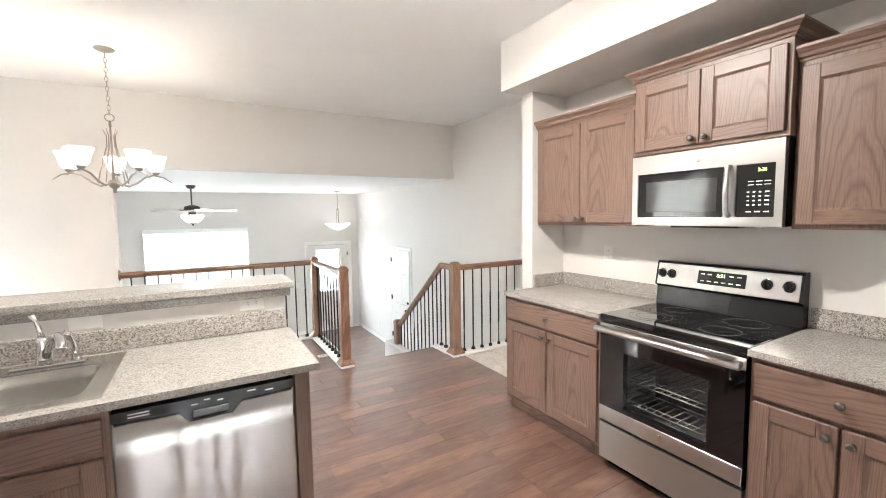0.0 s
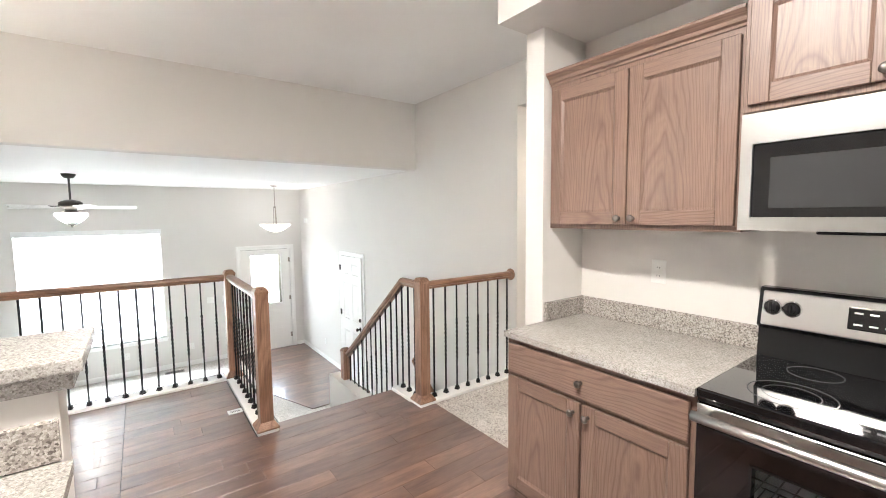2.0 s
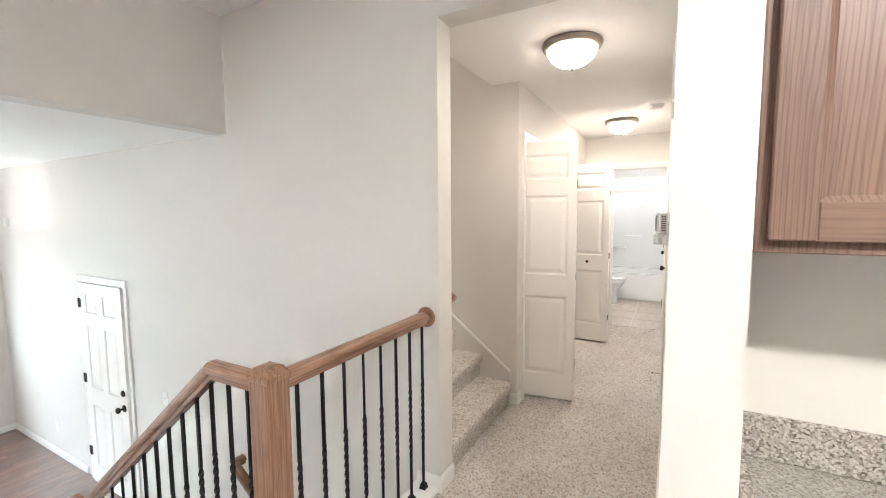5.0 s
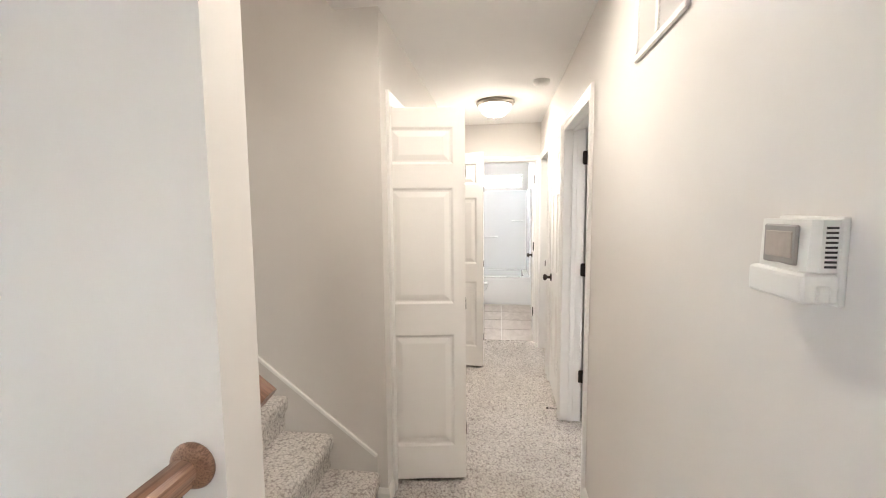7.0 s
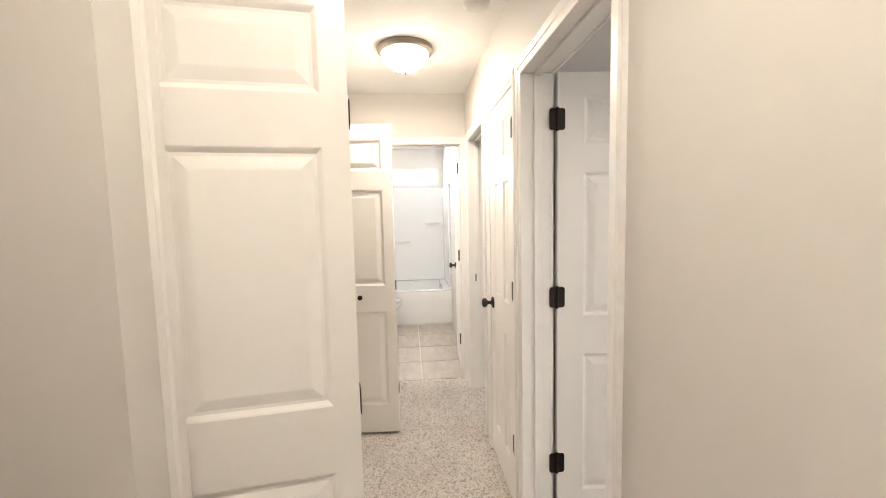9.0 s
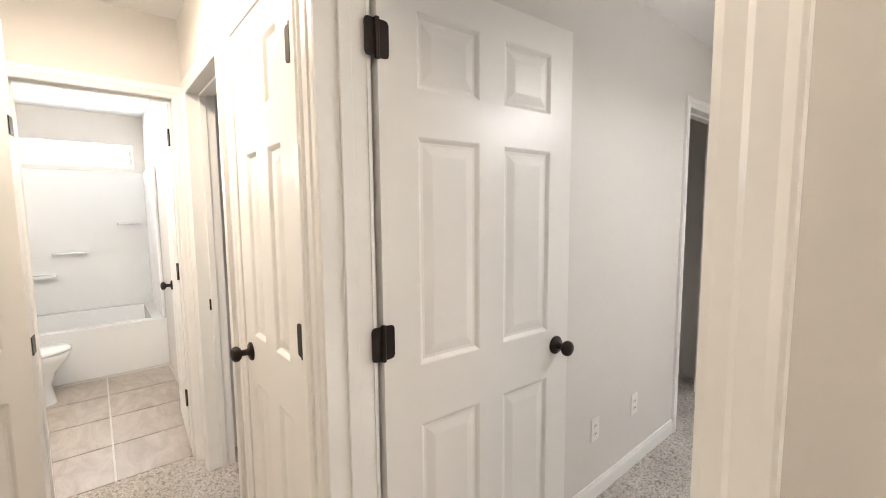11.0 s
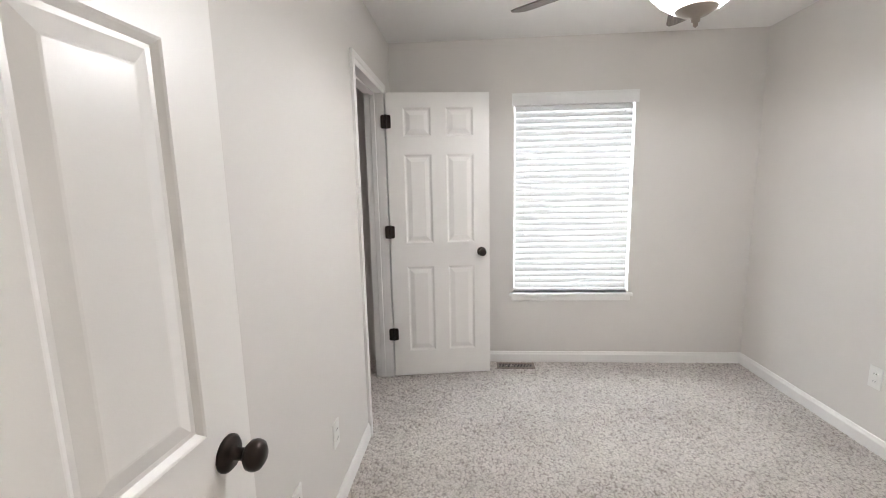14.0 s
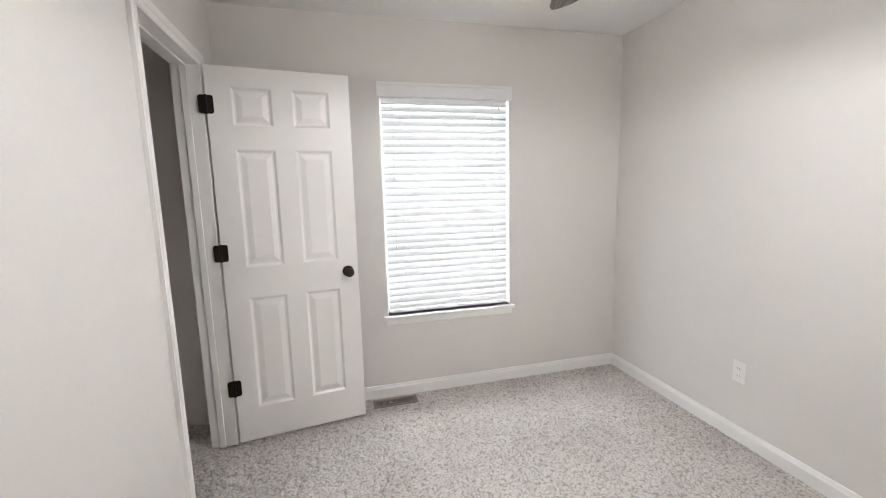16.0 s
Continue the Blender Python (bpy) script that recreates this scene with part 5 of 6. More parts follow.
for i in range(6):
    for zz in (0.05, 0.09):
        if zz == 0.09 and i in (2, 3):
            continue
        box(mk, 0.275 + 0.038 * i, 0.297 + 0.038 * i, -0.0062, -0.0054, zz, zz + 0.006)
tagged(part("marks", mk, MARK, bgo, at=pm), "white printed marks", kind="stuff")


def digits(text, size, mat, parent, m, name="digits"):
    cu = bpy.data.curves.new(name, "FONT")
    cu.body, cu.size, cu.align_x, cu.extrude = text, size, "CENTER", 0.0002
    tmp = new("tmp_text", cu)
    dg = bpy.context.evaluated_depsgraph_get()
    me = bpy.data.meshes.new_from_object(tmp.evaluated_get(dg))
    bpy.data.objects.remove(tmp)
    me.materials.clear()
    me.materials.append(mat)
    return part(name, me, None, parent, at=m)


digits("3:31", 0.028, DIGIT, bgo, pm @ pose(0.385, -0.0062, 0.082, 90, 0, 0))
for x in (0.045, 0.105, W - 0.15, W - 0.055):
    k = part("knob", lathe(B(), [(0, 0), (0.027, 0), (0.027, 0.004), (0.021, 0.008), (0.020, 0.024), (0.017, 0.028), (0, 0.028)], 28, pose(0, 0, 0, 90, 0, 0)), BLACK, bgo, "black control knob", True, pm @ pose(x, -0.003, 0.075))
    part("knob_ring", lathe(B(), [(0.027, 0), (0.031, 0.0), (0.030, 0.004), (0.027, 0.0045)], 28, pose(0, 0, 0, 90, 0, 0)), CHROME, k, "chrome ring", True)
    part("knob_grip", box(B(), -0.005, 0.005, -0.037, -0.026, -0.019, 0.019, 0.003), BLACK, k)

# ---- microwave ----
mw = thing("microwave", place(2.385, RY1 - 0.002, 1.425, "-x"), "stainless steel over-range microwave with a black window", "microwave")
MH = 0.40
MWD = 0.753
part("body", box(B(), 0, MWD, 0.03, 0.352, 0.0, MH - 0.002), BLACK, mw, "black case")
fr = cells(B(), [0, 0.035, 0.505, 0.56, 0.72, MWD], [-0.004, 0.029], [0.0, 0.045, 0.295, MH - 0.002], lambda i, j, k: not (k == 1 and i in (1, 3)))
es = [e for e in fr.edges if e.is_manifold and e.calc_face_angle() > 1.0]
bmesh.ops.bevel(fr, geom=es, offset=0.003, segments=2, affect="EDGES")
part("front", fr, STEEL, mw, "brushed stainless front")
gw = part("window", box(B(), 0.036, 0.504, 0.004, 0.028, 0.046, 0.294), BLACKGLASS, mw, "black glass window")
part("window_screen", box(B(), 0.085, 0.47, 0.0025, 0.0038, 0.075, 0.245, 0.0005), SCREENG, gw, "dark perforated window screen")
cpn = part("control_panel", box(B(), 0.561, 0.719, 0.0, 0.028, 0.046, 0.294), BLACKGLASS, mw, "black control panel")
kb = B()
for r in range(4):
    for c in range(4):
        w = 0.010 if c < 3 else 0.018
        box(kb, 0.607 + 0.0245 * c, 0.607 + w + 0.0245 * c, -0.0008, -0.0001, 0.10 + 0.02 * r, 0.1065 + 0.02 * r)
for r in range(2):
    for c in range(3):
        box(kb, 0.61 + 0.034 * c, 0.635 + 0.034 * c, -0.0008, -0.0001, 0.195 + 0.016 * r, 0.199 + 0.016 * r)
for c in range(3):
    box(kb, 0.605 + 0.036 * c, 0.628 + 0.036 * c, -0.0008, -0.0001, 0.068, 0.074)
tagged(part("keys", kb, MARK, cpn), "white printed keys", kind="stuff")
digits("3:31", 0.022, DIGIT, cpn, pose(0.668, -0.0008, 0.258, 90, 0, 0))
part("handle", tube(B(), [(0.532, -0.006, 0.05), (0.532, -0.034, 0.075), (0.532, -0.042, 0.17), (0.532, -0.034, 0.265), (0.532, -0.006, 0.292)], 0.013, 12), STEEL, mw, "curved stainless handle", True)
part("badge", lathe(B(), [(0, 0), (0.013, 0), (0.013, 0.002), (0.009, 0.003), (0, 0.003)], 24, pose(0, 0, 0, 90, 0, 0)), CHROME, mw, "round chrome badge", at=pose(0.378, -0.004, 0.345))
part("vent_grille", box(B(), 0.20, 0.55, 0.06, 0.30, -0.012, -0.001, 0.003), BLACK, mw)


# ---- windows and blinds ----
def window_unit(name, m, w, h, depth, label, sill=True, rail=True):
    """Window in an opening; local x 0..w, z 0..h, outside along +y."""
    wd = thing(name, m, label, "window", kind="structure")
    f = B()
    rect_ring(f, 0.0, w, 0, h, 0.035, depth * 0.45, depth * 0.8, 0.003)
    part("window_frame", f, TRIM, wd)
    if rail:
        part("meeting_rail", box(B(), 0.035, w - 0.035, depth * 0.5, depth * 0.7, h / 2 - 0.02, h / 2 + 0.02, 0.003), TRIM, wd)
    for z0, z1 in ((0.036, h / 2 - 0.021), (h / 2 + 0.021, h - 0.036)) if rail else ((0.036, h - 0.036),):
        p = part("pane", box(B(), 0.036, w - 0.036, depth * 0.58, depth * 0.61, z0, z1), GLASS, wd)
        p.visible_shadow = False
    if sill:
        s = B()
        box(s, -0.03, w + 0.03, -0.03, depth * 0.44, -0.024, 0.0, 0.005, 2)
        box(s, -0.015, w + 0.015, -0.014, -0.0005, -0.062, -0.0245, 0.003)
        part("window_sill", s, TRIM, wd)
    return wd


def slat_mesh(w, mat, curve=0.004, wid=0.053):
    bm = B()
    rows = []
    for i in range(6):
        y = -wid / 2 + wid * i / 5
        z = curve * (1 - (2 * i / 5 - 1) ** 2)
        rows.append([(x, y, z) for x in (0, w)])
    for dz in (0, 0.0028):
        vv = [[bm.verts.new((x, y, z + dz)) for x, y, z in r] for r in rows]
        for p, q in zip(vv, vv[1:]):
            bm.faces.new((p[0], p[1], q[1], q[0]))
        if dz:
            for k in (0, -1):
                bm.faces.new((vv[k][0], vv[k][1], low[k][1], low[k][0]))
        low = vv
    return finish(bm, "slat", mat, True)


def blind(m, w, h, n, label, tilt=62, y=0.03, valance=True, cords=True, mat=None):
    """Horizontal slat blind; local x 0..w, z 0..h, room along -y."""
    b = thing("window_blind", m, label, "blind", "window blinds")
    if valance:
        v = B()
        box(v, -0.022, w + 0.022, -0.012, -0.002, h - 0.045, h + 0.04, 0.004, 2)
        box(v, -0.022, w + 0.022, -0.018, -0.004, h + 0.024, h + 0.042, 0.004, 2)
        part("valance", v, VINYLW, b, "white moulded valance")
    part("headrail", box(B(), 0.004, w - 0.004, y - 0.02, y + 0.025, h - 0.045, h - 0.004), VINYLW, b)
    me = slat_mesh(w - 0.012, mat or SLAT)
    top, bot = h - 0.06, 0.03
    rnd = random.Random(int(w * 1000))
    for i in range(n):
        z = bot + 0.02 + (top - bot - 0.02) * i / (n - 1)
        part("slat", me, None, b, at=pose(0.006, y, z, tilt + rnd.uniform(-1.0, 1.0), rnd.uniform(-0.06, 0.06), 0))
    part("bottom_rail", box(B(), 0.005, w - 0.005, y - 0.024, y + 0.024, 0.004, 0.024, 0.004, 2), VINYLW, b)
    if cords:
        for x in (0.12, w - 0.12):
            part("ladder_cord", tube(B(), [(x, y - 0.026, 0.02), (x, y - 0.026, h - 0.05)], 0.0012, 6), VINYLW, b)
        for x, z0 in ((0.075, 0.88), (0.068, 0.44), (w - 0.065, 0.60), (w - 0.072, 1.33)):
            if z0 < h:
                part("cord_tassel", lathe(B(), [(0, 0.03), (0.003, 0.028), (0.005, 0.01), (0.0045, 0.0), (0, -0.001)], 10), VINYLW, b, smooth=True, at=pose(x, y - 0.034, z0))
                part("pull_cord", tube(B(), [(x, y - 0.034, z0 + 0.03), (x, y - 0.034, h - 0.05)], 0.0009, 6), VINYLW, b)
    return b


window_unit("window_1", place(4.73, BY, 0.565, "+y"), 0.87, 1.455, 0.2, "white vinyl bedroom window behind a blind")
blind(place(4.725, BY, 0.575, "+y"), 0.86, 1.44, 31, "white slatted blind, closed, over the bedroom window", tilt=70)
window_unit("window_2", place(-0.85, FY, -0.62, "-y"), 1.82, 1.89, 0.2, "large white living room window behind a blind")
blind(place(-0.845, FY, -0.61, "-y"), 1.81, 1.875, 40, "wide white slatted blind over the living room window", tilt=58, cords=True, mat=SLAT_SHEER)
window_unit("window_3", place(10.2, 3.87, 1.89, "-x"), 0.95, 0.24, 0.16, "narrow white transom window above the tub", sill=False, rail=False)
window_unit("window_4", place(XW, 4.08, 0.6, "+x"), 0.92, 1.52, 0.2, "white dining window behind a blind")
blind(place(XW, 4.085, 0.61, "+x"), 0.91, 1.505, 33, "white slatted blind over the dining window", cords=False, mat=SLAT_SHEER)

window_unit("window_5", place(1.0, YS, 0.10, "+y"), 1.8, 2.0, 0.15, "white patio door behind a blind")
blind(place(0.995, YS, 0.11, "+y"), 1.79, 1.985, 42, "white slatted blind over the patio door", cords=False, mat=SLAT_SHEER)


# ---- light fittings ----
def dome_light(x, y, z, label, r=0.15):
    d = thing("ceiling_light", pose(x, y, z), label, "ceiling light", "flush dome lights")
    part("pan", lathe(B(), [(0, 0), (r + 0.012, 0), (r + 0.016, -0.012), (r + 0.01, -0.03), (r - 0.004, -0.038), (r - 0.012, -0.034), (0, -0.03)], 36), NICKEL, d, "brushed nickel pan", True)
    part("glass_dome", lathe(B(), [(r - 0.01, -0.036), (r - 0.014, -0.055), (r - 0.035, -0.09), (r - 0.075, -0.118), (0.02, -0.13), (0, -0.131)], 36), SHADE, d, "glowing frosted glass dome", True)
    part("finial", lathe(B(), [(0, -0.128), (0.012, -0.131), (0.011, -0.138), (0.006, -0.142), (0.008, -0.150), (0, -0.156)], 14), NICKEL, d, smooth=True)
    return d


dome_light(4.06, 3.40, HC, "flush nickel ceiling light with a frosted dome")
dome_light(6.36, 3.36, HC, "flush nickel ceiling light with a frosted dome")
dome_light(0.95, 1.95, KC, "flush kitchen ceiling light with a frosted dome", 0.17)
# Added dome, out of view, that only houses the stair fill lamp.
dome_light(4.05, 5.3, 5.0, "added dome out of view that holds the stair fill lamp")
# Unseen fixture, inferred from glints on the tub surround; place and form assumed.
vl = thing("vanity_light", place(7.95, 4.36, 2.02, "-y"), "unseen three-light nickel vanity fixture with frosted shades", "vanity light")
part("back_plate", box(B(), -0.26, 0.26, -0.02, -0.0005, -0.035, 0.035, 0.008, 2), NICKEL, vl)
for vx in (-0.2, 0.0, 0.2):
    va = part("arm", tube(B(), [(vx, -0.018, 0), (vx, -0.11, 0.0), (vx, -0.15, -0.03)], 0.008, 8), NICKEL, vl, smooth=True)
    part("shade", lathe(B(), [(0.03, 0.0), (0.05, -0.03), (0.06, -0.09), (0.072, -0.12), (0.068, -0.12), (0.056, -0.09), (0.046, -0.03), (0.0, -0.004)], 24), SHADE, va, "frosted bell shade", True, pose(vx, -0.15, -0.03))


def bell(r, h):
    return [(0.028, 0.0), (0.04, 0.006), (0.056, 0.03), (0.060, 0.06), (0.066, h * 0.62), (r * 0.92, h * 0.88), (r, h), (r - 0.004, h), (r * 0.89, h * 0.87), (0.061, h * 0.62), (0.055, 0.06), (0.05, 0.03), (0.0, 0.008)]


def chandelier(x, y, z, bottom):
    c = thing("chandelier", pose(x, y, z), "brushed nickel five-arm chandelier with frosted glass shades", "chandelier")
    D = z - bottom
    part("canopy", lathe(B(), [(0, 0), (0.066, 0), (0.066, -0.006), (0.05, -0.016), (0.02, -0.022), (0.0, -0.024)], 28), NICKEL, c, smooth=True)
    zt = -(D - 0.60)
    ch = B()
    nlink = 13
    L = (-zt - 0.03) / nlink
    for i in range(nlink):
        zc = -0.03 - L * (i + 0.5)
        pts = []
        for k in range(13):
            a = 2 * math.pi * k / 12
            u, v = 0.010 * math.cos(a), (L * 0.62) * math.sin(a)
            pts.append((u if i % 2 else 0, 0 if i % 2 else u, zc + v))
        tube(ch, pts, 0.0022, 6, caps=False)
    part("chain", ch, NICKEL, c, "nickel chain", True)
    part("loop", tube(B(), [(0.03 * math.cos(a), 0, zt - 0.02 + 0.028 * math.sin(a)) for a in [2 * math.pi * k / 18 for k in range(19)]], 0.004, 8, caps=False), NICKEL, c, smooth=True)
    part("stem", lathe(B(), [(0, zt - 0.04), (0.008, zt - 0.045), (0.010, zt - 0.08), (0.006, zt - 0.10), (0.007, -D + 0.10), (0.0, -D + 0.09)], 14), NICKEL, c, smooth=True)
    part("hub", lathe(B(), [(0, -D + 0.105), (0.03, -D + 0.10), (0.04, -D + 0.085), (0.042, -D + 0.07), (0.03, -D + 0.045), (0.013, -D + 0.03), (0.012, -D + 0.018), (0.017, -D + 0.010), (0.008, -D), (0, -D)], 24), NICKEL, c, smooth=True)
    for i in range(5):
        a = radians(72 * i + 22)
        arm = B()
        prof = [(0.035, -D + 0.075), (0.09, -D + 0.055), (0.15, -D + 0.085), (0.21, -D + 0.135), (0.27, -D + 0.155), (0.34, -D + 0.14), (0.40, -D + 0.10)]
        tube(arm, [(r * math.cos(a), r * math.sin(a), zz) for r, zz in prof], [0.008, 0.009, 0.008, 0.0075, 0.007, 0.005, 0.0025], 9)
        up = [(0.10, -D + 0.075), (0.085, -D + 0.16), (0.060, -D + 0.26), (0.030, -D + 0.36), (0.028, -D + 0.44), (0.05, -D + 0.49)]
        b2 = a + radians(10)
        tube(arm, [(r * math.cos(b2), r * math.sin(b2), zz) for r, zz in up], [0.004, 0.0055, 0.005, 0.005, 0.004, 0.002], 8)
        ao = part("arm", arm, NICKEL, c, "scrolled nickel arm", True)
        m = pose(0.285 * math.cos(a), 0.285 * math.sin(a), -D + 0.155)
        part("socket_cup", lathe(B(), [(0, -0.004), (0.012, 0.0), (0.026, 0.012), (0.03, 0.026), (0.026, 0.03), (0, 0.03)], 20), NICKEL, ao, smooth=True, at=m)
        part("shade", lathe(B(), bell(0.085, 0.125), 28, pose(0, 0, 0.028)), SHADE, c, "glowing frosted bell shade", True, m)
    return c


chandelier(-0.44, 4.40, KC, 1.715)
for i in range(5):
    a = radians(72 * i + 22)
    bulb("chandelier_bulb", -0.44 + 0.285 * math.cos(a), 4.40 + 0.285 * math.sin(a), 1.715 + 0.155 + 0.10, CHAN_P, 0.025)


def ceiling_fan(x, y, z, drop, label, blade_mat, radius, bowl_r, start, body=NICKEL, depth=0.13):
    f = thing("ceiling_fan", pose(x, y, z), label, "ceiling fan", "ceiling fans")
    part("canopy", lathe(B(), [(0, 0), (0.07, 0), (0.068, -0.02), (0.045, -0.05), (0.02, -0.055), (0, -0.055)], 28), body, f, smooth=True)
    part("downrod", lathe(B(), [(0.011, -0.05), (0.011, -drop)], 14), body, f, smooth=True)
    zm = -drop
    part("motor", lathe(B(), [(0, zm + 0.02), (0.03, zm + 0.015), (0.09, zm - 0.002), (0.115, zm - 0.02), (0.118, zm - 0.06), (0.10, zm - 0.085), (0.06, zm - 0.095), (0.055, zm - 0.12), (0, zm - 0.12)], 32), body, f, "brushed metal motor housing", True)
    zb = zm - 0.075
    for i in range(5):
        a = start + 72 * i
        bm = B()
        out = [(0.16, -0.045), (0.22, -0.058), (radius * 0.6, -0.066), (radius - 0.05, -0.07), (radius - 0.012, -0.058), (radius, -0.03), (radius, 0.03), (radius - 0.012, 0.058), (radius - 0.05, 0.07), (radius * 0.6, 0.066), (0.22, 0.058), (0.16, 0.045)]
        u = [bm.verts.new((p, q, 0.003)) for p, q in out]
        l = [bm.verts.new((p, q, -0.003)) for p, q in out]
        bm.faces.new(u), bm.faces.new(l[::-1])
        for k in range(len(out)):
            bm.faces.new((u[k], u[(k + 1) % len(out)], l[(k + 1) % len(out)], l[k]))
        bl = part("blade", bm, blade_mat, f, at=pose(0, 0, zb, 0, 0, a) @ pose(0, 0, 0, -15, 0, 0))
        ir = B()
        tube(ir, [(0.09, 0, 0.006), (0.13, 0, 0.010), (0.17, 0, 0.006)], 0.009, 8)
        box(ir, 0.165, 0.235, -0.03, 0.03, 0.0035, 0.008, 0.002)
        part("blade_iron", ir, body, bl)
    zc = zm - 0.12
    part("light_collar", lathe(B(), [(0.055, zc), (0.07, zc - 0.01), (0.075, zc - 0.035), (0.0, zc - 0.04)], 28), body, f, smooth=True)
    part("bowl", lathe(B(), [(0.07, zc - 0.028), (bowl_r * 0.9, zc - 0.025), (bowl_r, zc - 0.04), (bowl_r * 0.985, zc - 0.055), (bowl_r * 0.86, zc - 0.03 - depth * 0.42), (bowl_r * 0.70, zc - 0.03 - depth * 0.66), (bowl_r * 0.42, zc - 0.03 - depth * 0.93), (0, zc - 0.03 - depth)], 40), SHADE_C, f, "glowing frosted glass bowl", True)
    zf = zc - 0.03 - depth
    part("finial_cap", lathe(B(), [(0.07, zf + 0.018), (0.066, zf + 0.006), (0.035, zf - 0.012), (0.014, zf - 0.018), (0.014, zf - 0.03), (0.008, zf - 0.034), (0.008, zf - 0.044), (0, zf - 0.05)], 24), body, f, smooth=True)
    return f


ceiling_fan(4.28, 1.113, HC, 0.187, "brushed nickel ceiling fan with grey blades and a glass bowl", BLADE, 0.73, 0.17, -39.5)
ceiling_fan(0.015, 8.15, LC, 0.33, "pewter ceiling fan with white blades and a glass bowl", BLADE_W, 0.66, 0.16, 8, PEWTER)


def pendant(x, y, z, rim, r):
    p = thing("pendant_light", pose(x, y, z), "nickel pendant light with a shallow frosted bowl", "pendant light")
    part("canopy", lathe(B(), [(0, 0), (0.062, 0), (0.06, -0.012), (0.03, -0.022), (0, -0.024)], 28), NICKEL, p, smooth=True)
    d = z - rim
    part("rod", lathe(B(), [(0.006, -0.02), (0.006, -d + 0.30)], 12), NICKEL, p, smooth=True)
    part("coupler", lathe(B(), [(0, -d + 0.32), (0.02, -d + 0.315), (0.024, -d + 0.29), (0, -d + 0.285)], 18), NICKEL, p, smooth=True)
    for i in range(3):
        a = radians(120 * i + 30)
        part("stem", tube(B(), [(0.02 * math.cos(a), 0.02 * math.sin(a), -d + 0.30), (0.026 * math.cos(a), 0.026 * math.sin(a), -d + 0.02), (0.028 * math.cos(a), 0.028 * math.sin(a), -d - 0.06)], 0.0055, 8), NICKEL, p, smooth=True)
    part("bowl", lathe(B(), [(r, 0), (r * 0.985, -0.008), (r * 0.80, -0.05), (r * 0.55, -0.095), (r * 0.25, -0.128), (0, -0.138), (0, -0.132), (r * 0.24, -0.122), (r * 0.54, -0.09), (r * 0.79, -0.045), (r * 0.97, -0.002), (r, 0)], 40, pose(0, 0, -d)), SHADE_C, p, "glowing frosted glass bowl", True)
    part("finial", lathe(B(), [(0, -d - 0.134), (0.014, -d - 0.138), (0.008, -d - 0.15), (0, -d - 0.158)], 14), NICKEL, p, smooth=True)


pendant(2.63, 8.98, LC, 1.365, 0.255)


# ---- wall plates, thermostat, vents, small fittings ----
def outlet(m, label="white duplex outlet cover plate", wide=False, switch=False, blank=False, flat=False):
    o = thing("wall_outlet" if not switch else "light_switch", m, label, "outlet" if not switch else "switch", "wall plates")
    w, h = (0.116, 0.116) if wide else (0.071, 0.116)
    if flat:
        w, h = h, w
    part("plate", box(B(), -w / 2, w / 2, -0.006, 0.0, -h / 2, h / 2, 0.003, 2), PLASTIC, o)
    gangs = (-0.023, 0.023) if wide else (0,)
    for gx in gangs:
        if switch:
            part("toggle", box(B(), gx - 0.005, gx + 0.005, -0.016, -0.006, -0.004, 0.012, 0.002), PLASTIC, o)
        elif not blank:
            for s in (-1, 1):
                cx, cz = (s * 0.02, 0) if flat else (gx, s * 0.02)
                r = part("receptacle", lathe(B(), [(0, -0.0), (0.016, 0), (0.0155, 0.0022), (0, 0.0022)], 20, pose(0, 0, 0, 90, 0, 0)), PLASTIC, o, at=pose(cx, -0.006, cz))
                sl = B()
                for k in (-1, 1):
                    if flat:
                        box(sl, -0.004, 0.004, -0.003, -0.0021, k * 0.006 - 0.001, k * 0.006 + 0.001)
                    else:
                        box(sl, k * 0.006 - 0.001, k * 0.006 + 0.001, -0.003, -0.0021, -0.004, 0.004)
                part("slots", sl, DARK, r)
    return o


outlet(place(KW, 2.315, 1.20, "-x"))
outlet(place(0.335, 2.62, 1.062, "-y"), flat=True)
outlet(place(-0.335, 2.62, 1.062, "-y"), "white blank cover plate on the half wall", flat=True, blank=True)
outlet(place(BE, 1.48, 0.355, "-x"))
outlet(place(BE, 1.075, 0.355, "-x"))
outlet(place(BW, 0.548, 0.385, "+x"))
outlet(place(6.62, 3.985, 1.03, "-x"), "white light switch plate in the closet", switch=True)
outlet(place(1.94, FY, -0.04, "-y"), "white double light switch plate", wide=True, switch=True)
outlet(place(1.685, FY, -0.04, "-y"), "white double light switch plate", wide=True, switch=True)
outlet(place(LW, 6.55, -0.05, "-x"), "white light switch plate", switch=True)
outlet(place(LW, 8.8, -0.85, "-x"))
outlet(place(1.35, FY, -0.85, "-y"))
outlet(place(0.4, FY, -0.85, "-y"))

th = thing("thermostat", place(3.268, HS, 1.425, "+y") @ Matrix.Diagonal((1.0, 1.15, 1.15, 1)), "white programmable thermostat on the hall wall", "thermostat")
part("base", box(B(), -0.062, 0.062, -0.008, 0.0, -0.05, 0.052, 0.003, 2), PLASTIC, th)
case = B()
pts = [(-0.058, 0.0), (-0.058, -0.026), (-0.05, -0.034), (0.0, -0.038), (0.05, -0.034), (0.058, -0.026), (0.058, 0.0)]
lo_ = [case.verts.new((x, y - 0.001, -0.012)) for x, y in pts]
hi_ = [case.verts.new((x, y * 0.93 - 0.001, 0.048)) for x, y in pts]
case.faces.new(lo_[::-1]), case.faces.new(hi_)
for i in range(len(pts)):
    case.faces.new((lo_[i], lo_[(i + 1) % len(pts)], hi_[(i + 1) % len(pts)], hi_[i]))
